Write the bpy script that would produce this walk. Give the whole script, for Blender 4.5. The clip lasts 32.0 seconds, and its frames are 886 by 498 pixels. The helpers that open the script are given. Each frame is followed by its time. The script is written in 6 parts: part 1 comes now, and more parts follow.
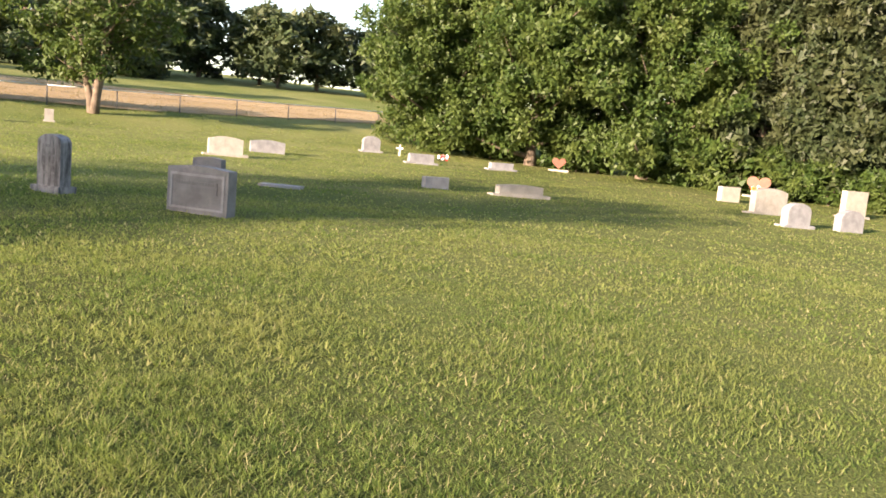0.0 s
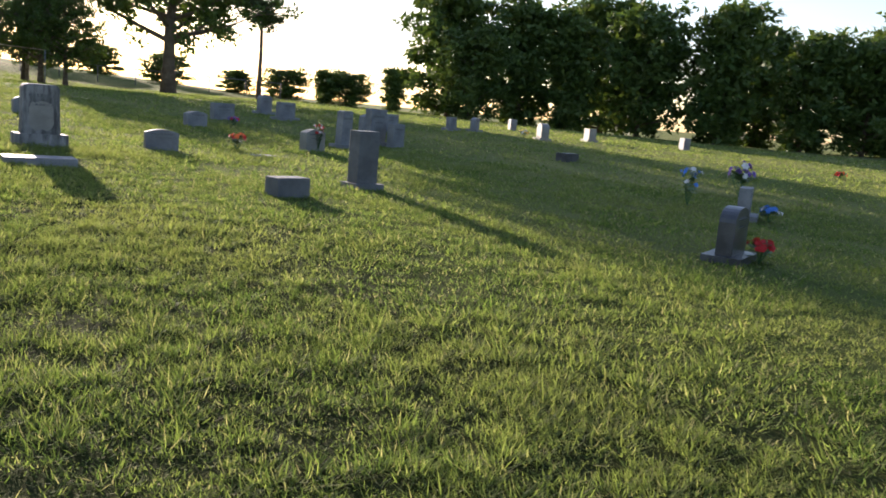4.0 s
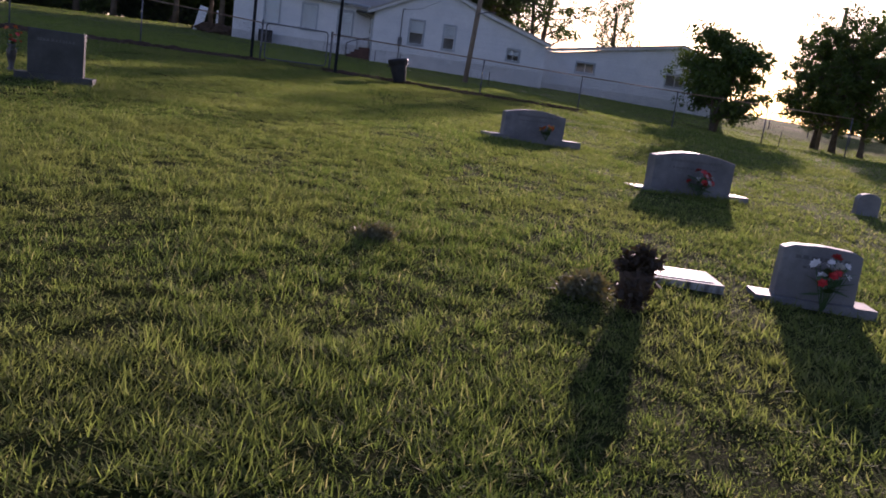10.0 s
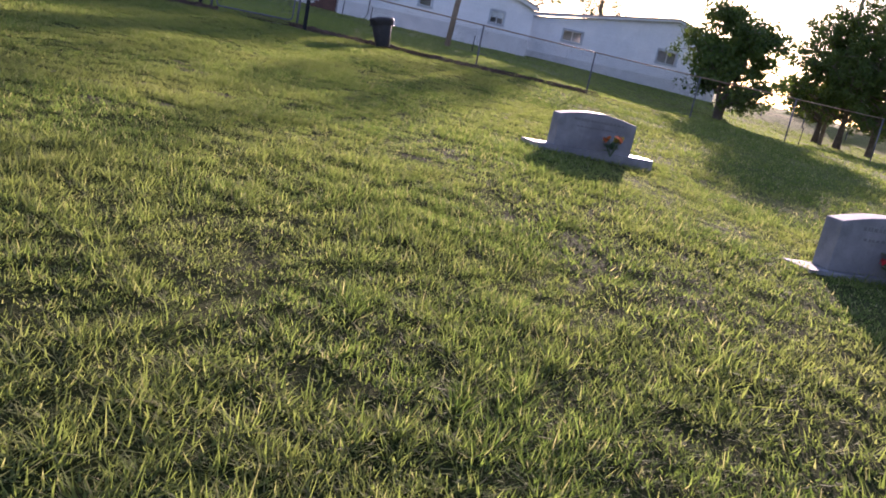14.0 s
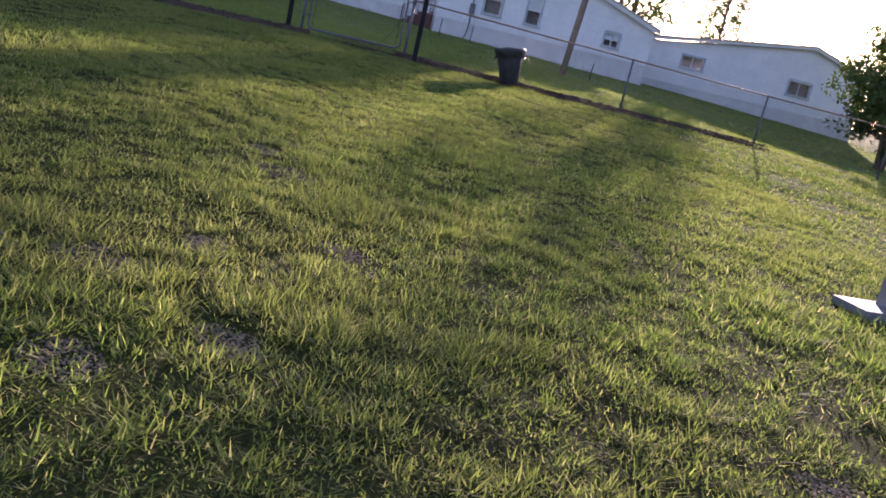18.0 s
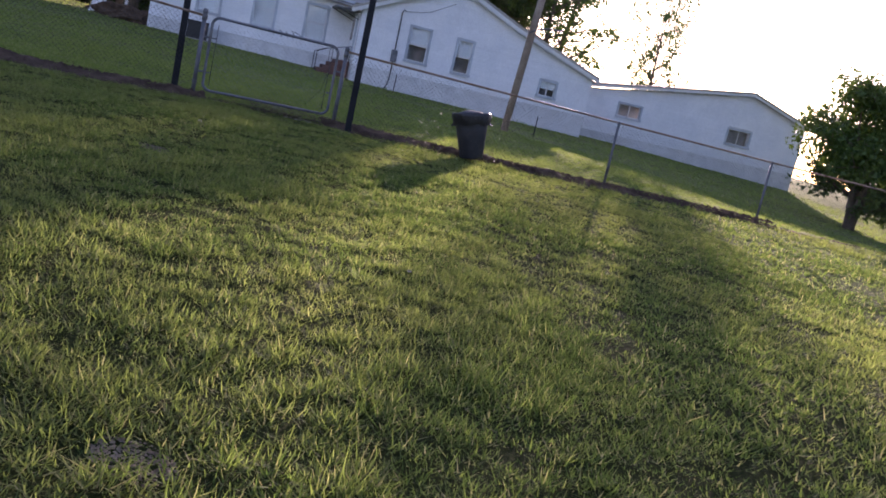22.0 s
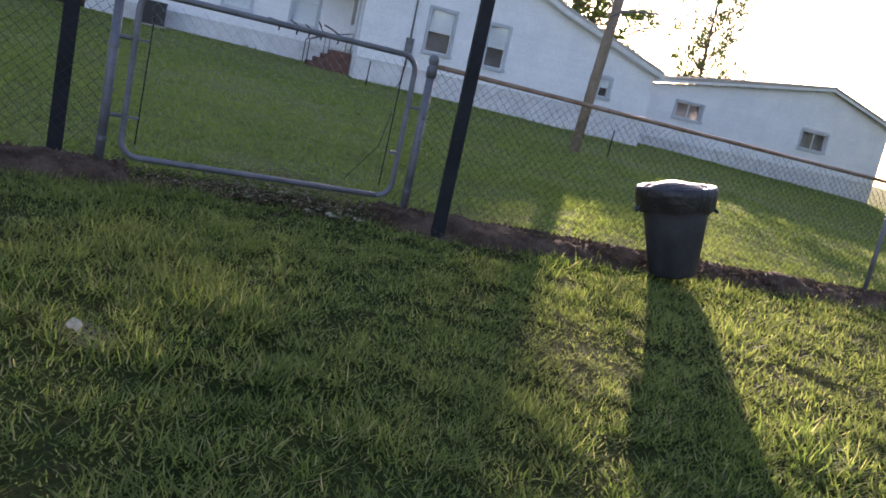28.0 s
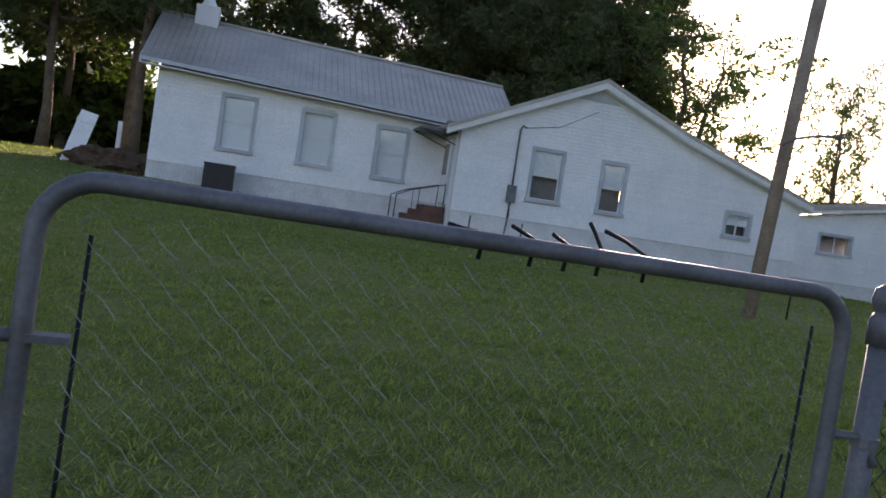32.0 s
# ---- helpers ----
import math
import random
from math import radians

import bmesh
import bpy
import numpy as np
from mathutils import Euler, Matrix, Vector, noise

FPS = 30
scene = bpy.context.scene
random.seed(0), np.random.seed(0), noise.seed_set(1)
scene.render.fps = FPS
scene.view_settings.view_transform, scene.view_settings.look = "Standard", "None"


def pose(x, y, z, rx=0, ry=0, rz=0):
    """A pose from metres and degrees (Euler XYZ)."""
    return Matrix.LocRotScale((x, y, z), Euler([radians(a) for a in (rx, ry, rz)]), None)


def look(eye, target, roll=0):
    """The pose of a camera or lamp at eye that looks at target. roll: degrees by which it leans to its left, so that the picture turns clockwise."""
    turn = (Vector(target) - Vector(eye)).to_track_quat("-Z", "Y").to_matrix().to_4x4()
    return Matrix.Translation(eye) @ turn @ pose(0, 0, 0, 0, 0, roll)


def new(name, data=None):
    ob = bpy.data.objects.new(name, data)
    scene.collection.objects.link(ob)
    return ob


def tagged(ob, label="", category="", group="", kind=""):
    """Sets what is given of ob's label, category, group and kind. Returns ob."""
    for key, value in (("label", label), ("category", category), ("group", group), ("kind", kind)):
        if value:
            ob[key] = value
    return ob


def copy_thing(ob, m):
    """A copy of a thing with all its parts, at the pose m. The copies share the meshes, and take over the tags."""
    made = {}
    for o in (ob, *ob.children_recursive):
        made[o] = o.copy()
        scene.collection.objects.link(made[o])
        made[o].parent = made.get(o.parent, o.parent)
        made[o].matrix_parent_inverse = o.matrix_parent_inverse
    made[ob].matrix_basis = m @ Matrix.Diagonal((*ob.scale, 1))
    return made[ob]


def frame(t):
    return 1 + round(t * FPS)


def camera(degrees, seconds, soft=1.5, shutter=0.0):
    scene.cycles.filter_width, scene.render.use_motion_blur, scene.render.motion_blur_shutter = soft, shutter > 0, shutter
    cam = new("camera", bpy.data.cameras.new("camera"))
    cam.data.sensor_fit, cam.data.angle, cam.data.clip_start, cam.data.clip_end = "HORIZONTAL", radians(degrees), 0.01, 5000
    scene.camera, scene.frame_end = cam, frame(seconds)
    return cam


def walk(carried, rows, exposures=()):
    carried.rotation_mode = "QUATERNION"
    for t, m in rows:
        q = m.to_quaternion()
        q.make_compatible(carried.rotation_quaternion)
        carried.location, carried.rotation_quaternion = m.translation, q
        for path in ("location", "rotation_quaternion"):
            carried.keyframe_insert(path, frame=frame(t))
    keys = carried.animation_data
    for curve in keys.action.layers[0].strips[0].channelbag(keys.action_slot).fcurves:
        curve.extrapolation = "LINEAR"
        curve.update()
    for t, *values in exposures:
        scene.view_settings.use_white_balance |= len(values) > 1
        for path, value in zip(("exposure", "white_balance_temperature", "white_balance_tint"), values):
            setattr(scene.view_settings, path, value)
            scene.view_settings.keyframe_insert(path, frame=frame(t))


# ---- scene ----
cam = camera(56.5, 32.0, 1.75, 0.08)
PATH = [
    (0, (-0.570, 6.559, 1.108), (1.099, 5.486, 0.856), 5.2),
    (0.5, (-0.153, 6.094, 1.099), (1.580, 5.146, 0.786), 5.6),
    (1, (0.248, 5.707, 1.061), (2.172, 5.307, 0.688), 6.7),
    (1.5, (0.906, 5.538, 1.033), (2.843, 5.788, 0.603), 6.7),
    (2, (1.422, 5.517, 1.023), (3.185, 6.340, 0.559), 7.7),
    (2.5, (1.916, 5.692, 1.040), (3.396, 6.964, 0.602), 7.1),
    (3, (2.316, 6.125, 1.085), (3.509, 7.682, 0.695), 7.0),
    (3.5, (2.700, 6.600, 1.067), (3.526, 8.381, 0.686), 6.4),
    (5.5, (3.361, 9.210, 1.048), (2.969, 11.160, 0.839), 3.0),
    (6, (3.191, 9.777, 1.003), (2.400, 11.589, 0.700), 3.6),
    (6.5, (2.941, 10.387, 1.013), (1.895, 12.046, 0.619), 5.0),
    (7, (2.462, 10.936, 1.090), (1.320, 12.506, 0.611), 5.4),
    (7.5, (2.045, 11.541, 1.111), (0.768, 12.986, 0.580), 4.3),
    (8, (1.613, 12.094, 1.113), (0.463, 13.629, 0.545), 5.9),
    (8.5, (1.241, 12.618, 1.176), (0.210, 14.265, 0.703), 5.5),
    (9, (0.789, 13.034, 1.187), (-0.230, 14.708, 0.787), 6.8),
    (9.5, (0.306, 13.447, 1.275), (-0.656, 15.164, 0.922), 8.1),
    (10, (-0.159, 13.889, 1.322), (-1.250, 15.521, 0.939), 7.7),
    (10.5, (-0.659, 14.211, 1.340), (-1.759, 15.828, 0.925), 8.0),
    (11, (-1.190, 14.741, 1.322), (-2.257, 16.362, 0.839), 8.3),
    (11.5, (-1.755, 15.209, 1.343), (-2.825, 16.817, 0.822), 9.8),
    (12, (-2.271, 15.606, 1.495), (-3.284, 17.253, 0.984), 9.8),
    (12.5, (-2.679, 16.123, 1.538), (-3.648, 17.800, 1.039), 9.4),
    (13, (-3.230, 16.537, 1.524), (-4.166, 18.236, 1.036), 11.7),
    (13.5, (-3.674, 16.986, 1.555), (-4.614, 18.690, 1.092), 11.2),
    (15.5, (-5.991, 18.833, 1.617), (-7.010, 20.470, 1.087), 13.8),
    (16, (-6.555, 19.387, 1.633), (-7.578, 21.010, 1.068), 13.3),
    (16.5, (-7.061, 19.697, 1.700), (-8.167, 21.277, 1.172), 14.4),
    (17, (-7.600, 20.095, 1.771), (-8.738, 21.665, 1.282), 13.8),
    (17.5, (-8.041, 20.564, 1.846), (-9.206, 22.115, 1.359), 12.2),
    (18, (-8.626, 21.022, 1.889), (-9.705, 22.638, 1.413), 13.3),
    (18.5, (-9.025, 21.489, 1.934), (-10.062, 23.129, 1.449), 12.4),
    (19, (-9.581, 21.942, 1.925), (-10.579, 23.599, 1.418), 14.0),
    (19.5, (-10.010, 22.409, 1.967), (-10.975, 24.091, 1.479), 12.6),
    (20, (-10.421, 22.858, 2.013), (-11.376, 24.565, 1.594), 12.4),
    (20.5, (-10.941, 23.317, 2.072), (-11.855, 25.051, 1.672), 13.9),
    (21, (-11.365, 23.809, 2.111), (-12.306, 25.532, 1.728), 12.8),
    (21.5, (-11.913, 24.239, 2.120), (-12.841, 25.979, 1.788), 13.3),
    (22, (-12.311, 24.620, 2.111), (-13.236, 26.361, 1.775), 12.6),
    (22.5, (-12.778, 25.014, 2.144), (-13.713, 26.756, 1.841), 13.7),
    (23, (-13.313, 25.468, 2.195), (-14.208, 27.227, 1.870), 13.6),
    (23.5, (-13.754, 25.954, 2.255), (-14.676, 27.684, 1.858), 13.0),
    (24, (-14.365, 26.439, 2.258), (-15.324, 28.137, 1.812), 14.0),
    (24.5, (-14.779, 26.950, 2.233), (-15.757, 28.625, 1.745), 12.8),
    (25, (-15.276, 27.370, 2.256), (-16.263, 29.054, 1.822), 13.1),
    (25.5, (-15.813, 27.939, 2.298), (-16.726, 29.667, 1.871), 13.3),
    (27.5, (-17.702, 30.030, 2.463), (-18.575, 31.792, 2.102), 14.4),
    (28, (-18.070, 30.568, 2.468), (-18.931, 32.335, 2.101), 12.4),
    (28.5, (-18.456, 31.001, 2.530), (-19.320, 32.768, 2.166), 13.3),
    (29, (-18.924, 31.505, 2.571), (-19.805, 33.255, 2.169), 13.0),
    (29.5, (-19.304, 32.002, 2.616), (-20.338, 33.678, 2.270), 10.8),
    (30, (-19.837, 32.505, 2.666), (-20.948, 34.154, 2.450), 9.8),
    (30.5, (-20.269, 33.025, 2.667), (-21.456, 34.628, 2.517), 6.9),
    (31, (-20.715, 33.365, 2.692), (-21.971, 34.921, 2.663), 5.8),
    (31.5, (-21.046, 33.673, 2.717), (-22.172, 35.325, 2.675), 6.5),
    (32, (-21.389, 33.996, 2.752), (-22.467, 35.678, 2.675), 8.6),
]
walk(cam, [(t, look(eye, target, roll)) for t, eye, target, roll in PATH],
     [(0, 2.3, 6900, 24), (1.5, 2.3, 6700, 20), (3, 2.5, 6200, 23), (3.5, 2.1, 6100, 22), (5.5, -0.2, 6000, 34), (6, 0.1, 6100, 45), (6.5, 0.7, 5900, 38), (7, 1.25, 5900, 45), (8, 1.45, 5900, 45), (9, 1.45, 5900, 45), (9.6, 0.9, 5900, 45), (10, 0.5, 5900, 45), (10.4, 0.7, 5900, 45), (11, 1.1, 5900, 45), (12, 1.3, 5900, 45), (13, 1.5, 5900, 45), (16, 1.65, 5900, 45), (18, 1.6, 5900, 45), (21, 1.45, 5900, 45), (25, 2.25, 6100, 43), (28, 2.0, 6300, 34), (30, 2.1, 6300, 32), (31, 2.35, 6500, 36), (31.6, 1.8, 6400, 30), (32, 1.5, 6500, 30)])

# ---- sky and sun ----
SUN_YAW, SUN_UP = 17.6, 12.1
world = bpy.data.worlds.new("sky")
scene.world = world
world.use_nodes = True
wn = world.node_tree.nodes
sky = wn.new("ShaderNodeTexSky")
sky.sky_type, sky.sun_disc = "NISHITA", False
sky.sun_elevation, sky.sun_rotation = radians(SUN_UP), radians(-SUN_YAW)
sky.air_density, sky.dust_density, sky.ozone_density = 1.0, 0.7, 1.0
world.node_tree.links.new(sky.outputs[0], wn["Background"].inputs[0])
wn["Background"].inputs[1].default_value = 0.10
sun = new("sun", bpy.data.lights.new("sun", "SUN"))
sun.data.energy, sun.data.angle, sun.data.color = 5.0, radians(0.6), (1.0, 0.84, 0.63)
sun.matrix_world = look((0, 0, 50), Vector((0, 0, 50)) - Vector((-math.sin(radians(SUN_YAW)) * math.cos(radians(SUN_UP)), math.cos(radians(SUN_YAW)) * math.cos(radians(SUN_UP)), math.sin(radians(SUN_UP)))))


# ---- materials ----
def nodes_of(name):
    m = bpy.data.materials.new(name)
    m.use_nodes = True
    t = m.node_tree
    return m, t.nodes, t.links, t.nodes["Principled BSDF"]


def noise_mix(nd, ln, coord, scale, c1, c2, lo=0.35, hi=0.65, detail=4.0, rough=0.55):
    """A noise texture ramped between two colours."""
    n = nd.new("ShaderNodeTexNoise")
    n.inputs["Scale"].default_value, n.inputs["Detail"].default_value, n.inputs["Roughness"].default_value = scale, detail, rough
    ln.new(coord, n.inputs["Vector"])
    r = nd.new("ShaderNodeValToRGB")
    r.color_ramp.elements[0].position, r.color_ramp.elements[1].position = lo, hi
    r.color_ramp.elements[0].color, r.color_ramp.elements[1].color = (*c1, 1), (*c2, 1)
    ln.new(n.outputs["Fac"], r.inputs[0])
    return r.outputs[0], n.outputs["Fac"]


def mix_rgb(nd, ln, fac, a, b, mode="MIX"):
    m = nd.new("ShaderNodeMix")
    m.data_type, m.blend_type = "RGBA", mode
    for sock, v in ((m.inputs[0], fac), (m.inputs[6], a), (m.inputs[7], b)):
        if isinstance(v, (int, float)):
            sock.default_value = v
        elif isinstance(v, tuple):
            sock.default_value = (*v, 1)
        else:
            ln.new(v, sock)
    return m.outputs[2]


def bump(nd, ln, height, bsdf, strength=0.4, dist=0.01):
    b = nd.new("ShaderNodeBump")
    b.inputs["Strength"].default_value, b.inputs["Distance"].default_value = strength, dist
    ln.new(height, b.inputs["Height"])
    ln.new(b.outputs[0], bsdf.inputs["Normal"])


def surface(name, c1, c2, c3=None, big=1.5, fine=40.0, rough=0.8, metal=0.0, relief=0.3, depth=0.006, wear=0.5, lo=0.35, hi=0.65, spec=0.5, vary=0.1):
    """A surface whose colour varies at two scales, with fine relief. c3: stain colour."""
    m, nd, ln, bs = nodes_of(name)
    co = nd.new("ShaderNodeTexCoord").outputs["Object"]
    base, _ = noise_mix(nd, ln, co, big, c1, c2, lo, hi)
    grain, h = noise_mix(nd, ln, co, fine, (0.72, 0.72, 0.72), (1.15, 1.15, 1.15), 0.3, 0.7)
    col = mix_rgb(nd, ln, 0.7, base, grain, "MULTIPLY")
    if c3:
        st, f = noise_mix(nd, ln, co, big * 2.3, (0, 0, 0), (wear, wear, wear), 0.52, 0.72, 8.0, 0.7)
        col = mix_rgb(nd, ln, st, col, c3)
    ri = nd.new("ShaderNodeObjectInfo")
    hv = nd.new("ShaderNodeHueSaturation")
    mr = nd.new("ShaderNodeMapRange")
    mr.inputs[3].default_value, mr.inputs[4].default_value = 1 - vary, 1 + vary
    ln.new(ri.outputs["Random"], mr.inputs[0])
    ln.new(mr.outputs[0], hv.inputs["Value"])
    ln.new(col, hv.inputs["Color"])
    ln.new(hv.outputs[0], bs.inputs["Base Color"])
    bs.inputs["Roughness"].default_value, bs.inputs["Metallic"].default_value = rough, metal
    bs.inputs["Specular IOR Level"].default_value = spec
    bump(nd, ln, h, bs, relief, depth)
    return m


def leafy(name, c1, c2, c3, patch=0.25, glow=0.45, rough=0.55):
    """Thin leaves or blades: colour varies from leaf to leaf and in patches; light comes through."""
    m, nd, ln, bs = nodes_of(name)
    geo = nd.new("ShaderNodeNewGeometry")
    r = nd.new("ShaderNodeValToRGB")
    r.color_ramp.elements[0].color, r.color_ramp.elements[1].color = (*c1, 1), (*c2, 1)
    ln.new(geo.outputs["Random Per Island"], r.inputs[0])
    co = nd.new("ShaderNodeTexCoord").outputs["Object"]
    f, _ = noise_mix(nd, ln, co, patch, (0, 0, 0), (1, 1, 1), 0.42, 0.68, 6.0, 0.6)
    col = mix_rgb(nd, ln, f, r.outputs[0], c3)
    ln.new(col, bs.inputs["Base Color"])
    bs.inputs["Roughness"].default_value = rough
    bs.inputs["Specular IOR Level"].default_value = 0.3
    tr = nd.new("ShaderNodeBsdfTranslucent")
    ln.new(mix_rgb(nd, ln, 1.0, col, (1.25, 1.2, 0.6), "MULTIPLY"), tr.inputs[0])
    mx = nd.new("ShaderNodeMixShader")
    mx.inputs[0].default_value = glow
    ln.new(bs.outputs[0], mx.inputs[1])
    ln.new(tr.outputs[0], mx.inputs[2])
    ln.new(mx.outputs[0], nd["Material Output"].inputs[0])
    return m


def lawn_material(name, dark=(0.084, 0.138, 0.036), light=(0.222, 0.275, 0.080), patch=(0.270, 0.280, 0.105)):
    """Grass blades: fresh, olive and straw, by the blade, by the tuft and in broad patches."""
    m, nd, ln, bs = nodes_of(name)
    geo = nd.new("ShaderNodeNewGeometry")
    r = nd.new("ShaderNodeValToRGB")
    r.color_ramp.elements[0].color, r.color_ramp.elements[1].color = (*dark, 1), (*light, 1)
    e = r.color_ramp.elements.new(0.9)
    e.color = (0.42, 0.37, 0.22, 1)
    r.color_ramp.elements[1].position = 0.82
    r.color_ramp.elements[2].position = 0.97
    r.color_ramp.elements[1].color, r.color_ramp.elements[2].color = (*light, 1), (0.42, 0.37, 0.22, 1)
    ln.new(geo.outputs["Random Per Island"], r.inputs[0])
    co = nd.new("ShaderNodeTexCoord").outputs["Object"]
    f, _ = noise_mix(nd, ln, co, 0.35, (0, 0, 0), (0.7, 0.7, 0.7), 0.42, 0.68, 6.0, 0.6)
    col = mix_rgb(nd, ln, f, r.outputs[0], patch)
    g, _ = noise_mix(nd, ln, co, 7.0, (0.76, 0.78, 0.74), (1.16, 1.13, 1.1), 0.3, 0.7, 3.0, 0.6)
    col = mix_rgb(nd, ln, 1.0, col, g, "MULTIPLY")
    ln.new(col, bs.inputs["Base Color"])
    bs.inputs["Roughness"].default_value = 0.7
    bs.inputs["Specular IOR Level"].default_value = 0.15
    tr = nd.new("ShaderNodeBsdfTranslucent")
    ln.new(mix_rgb(nd, ln, 1.0, col, (1.19, 1.30, 0.79), "MULTIPLY"), tr.inputs[0])
    mx = nd.new("ShaderNodeMixShader")
    mx.inputs[0].default_value = 0.58
    ln.new(bs.outputs[0], mx.inputs[1])
    ln.new(tr.outputs[0], mx.inputs[2])
    ln.new(mx.outputs[0], nd["Material Output"].inputs[0])
    return m


def turf_material(name):
    """Thatch between the blades, its colour darkened for the shade there; lighter where the lawn starts, in the yard
    and further out.
    """
    m, nd, ln, bs = nodes_of(name)
    co = nd.new("ShaderNodeTexCoord").outputs["Object"]
    # near turf: the shade in hollows between blades is put into this dark colour
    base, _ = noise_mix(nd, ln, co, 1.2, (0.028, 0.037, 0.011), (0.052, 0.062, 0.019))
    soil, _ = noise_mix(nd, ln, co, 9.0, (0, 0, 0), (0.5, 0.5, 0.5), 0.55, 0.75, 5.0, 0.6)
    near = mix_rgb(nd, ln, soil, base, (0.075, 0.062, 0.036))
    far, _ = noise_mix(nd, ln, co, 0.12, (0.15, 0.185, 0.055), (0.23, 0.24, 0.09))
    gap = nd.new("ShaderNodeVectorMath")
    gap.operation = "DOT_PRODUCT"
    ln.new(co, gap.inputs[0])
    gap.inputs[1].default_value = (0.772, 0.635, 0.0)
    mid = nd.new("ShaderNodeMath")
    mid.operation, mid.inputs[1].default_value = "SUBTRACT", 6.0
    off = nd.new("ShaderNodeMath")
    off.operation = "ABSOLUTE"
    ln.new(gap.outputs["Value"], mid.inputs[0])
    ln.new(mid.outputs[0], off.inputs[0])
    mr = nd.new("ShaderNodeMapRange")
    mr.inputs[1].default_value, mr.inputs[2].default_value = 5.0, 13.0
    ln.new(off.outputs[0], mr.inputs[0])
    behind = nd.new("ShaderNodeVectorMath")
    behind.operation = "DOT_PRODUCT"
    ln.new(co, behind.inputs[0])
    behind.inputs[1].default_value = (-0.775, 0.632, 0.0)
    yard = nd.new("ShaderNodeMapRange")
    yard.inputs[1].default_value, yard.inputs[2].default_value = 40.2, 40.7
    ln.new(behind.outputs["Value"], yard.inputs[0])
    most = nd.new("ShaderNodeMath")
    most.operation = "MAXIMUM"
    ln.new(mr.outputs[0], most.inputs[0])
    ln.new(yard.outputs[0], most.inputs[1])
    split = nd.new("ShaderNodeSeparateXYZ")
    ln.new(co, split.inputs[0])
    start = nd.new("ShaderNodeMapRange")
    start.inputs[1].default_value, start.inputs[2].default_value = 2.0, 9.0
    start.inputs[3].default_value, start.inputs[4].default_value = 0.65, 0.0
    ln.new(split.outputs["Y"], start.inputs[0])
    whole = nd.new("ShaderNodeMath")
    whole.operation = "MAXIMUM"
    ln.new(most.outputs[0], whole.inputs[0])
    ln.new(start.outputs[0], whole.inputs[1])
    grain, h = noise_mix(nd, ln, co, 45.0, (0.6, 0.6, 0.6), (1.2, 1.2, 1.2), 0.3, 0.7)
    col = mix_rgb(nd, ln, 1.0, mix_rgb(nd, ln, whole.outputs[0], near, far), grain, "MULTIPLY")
    ln.new(col, bs.inputs["Base Color"])
    bs.inputs["Roughness"].default_value, bs.inputs["Specular IOR Level"].default_value = 1.0, 0.03
    bump(nd, ln, h, bs, 1.0, 0.03)
    return m


def streaked(name, c1, c2, dark, fine=50.0, rough=0.75):
    """Old stone with dark streaks of lichen and soot running down it."""
    m, nd, ln, bs = nodes_of(name)
    co = nd.new("ShaderNodeTexCoord").outputs["Object"]
    base, _ = noise_mix(nd, ln, co, 2.0, c1, c2)
    grain, h = noise_mix(nd, ln, co, fine, (0.75, 0.75, 0.75), (1.12, 1.12, 1.12), 0.3, 0.7)
    col = mix_rgb(nd, ln, 0.8, base, grain, "MULTIPLY")
    mp = nd.new("ShaderNodeMapping")
    mp.inputs["Scale"].default_value = (5.0, 5.0, 0.9)
    ln.new(co, mp.inputs["Vector"])
    st, _ = noise_mix(nd, ln, mp.outputs[0], 1.3, (0, 0, 0), (0.95, 0.95, 0.95), 0.44, 0.62, 8.0, 0.7)
    col = mix_rgb(nd, ln, st, col, dark)
    ln.new(col, bs.inputs["Base Color"])
    bs.inputs["Roughness"].default_value = rough
    bump(nd, ln, h, bs, 0.4, 0.005)
    return m


def plain(name, c, rough=0.5, metal=0.0):
    return surface(name, tuple(v * 0.85 for v in c), tuple(min(1, v * 1.12) for v in c), None, 3.0, 60.0, rough, metal, 0.15, 0.002)


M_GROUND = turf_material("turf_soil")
M_BLADE = lawn_material("grass_blade")
# yard lawn: fresher green, also lightened to stand in for glare over it
M_YARD = lawn_material("yard_grass_blade", (0.145, 0.205, 0.052), (0.255, 0.315, 0.088), (0.27, 0.315, 0.10))
M_HAY = leafy("dry_grass", (0.30, 0.225, 0.125), (0.33, 0.25, 0.145), (0.28, 0.225, 0.12), 0.15, 0.5)
M_HAYSOIL = surface("dry_field_soil", (0.33, 0.245, 0.14), (0.40, 0.305, 0.18), (0.28, 0.23, 0.12), 0.1, 60.0, 1.0, 0, 0.3, 0.05, 0.6, spec=0.03)
M_BARE = surface("bare_soil", (0.15, 0.112, 0.070), (0.27, 0.21, 0.135), (0.08, 0.06, 0.043), 6.0, 45.0, 0.95, 0, 0.9, 0.02, 0.6)
M_MULCH = surface("mulch", (0.075, 0.050, 0.034), (0.15, 0.105, 0.075), (0.05, 0.035, 0.025), 5.0, 35.0, 1.0, 0, 1.0, 0.03, 0.6, spec=0.05)
M_STRAW = leafy("straw", (0.10, 0.07, 0.04), (0.21, 0.155, 0.09), (0.075, 0.05, 0.03), 2.0, 0.15)
M_LITTER = surface("dead_leaf", (0.07, 0.045, 0.028), (0.16, 0.11, 0.065), (0.05, 0.035, 0.025), 8.0, 40.0, 1.0, spec=0.05)
M_TUFT = leafy("dry_tuft", (0.17, 0.152, 0.085), (0.30, 0.268, 0.155), (0.13, 0.135, 0.07), 3.0, 0.15)
M_PALE = surface("pale_leaf", (0.32, 0.28, 0.21), (0.50, 0.46, 0.38), None, 8.0, 40.0, 0.9)
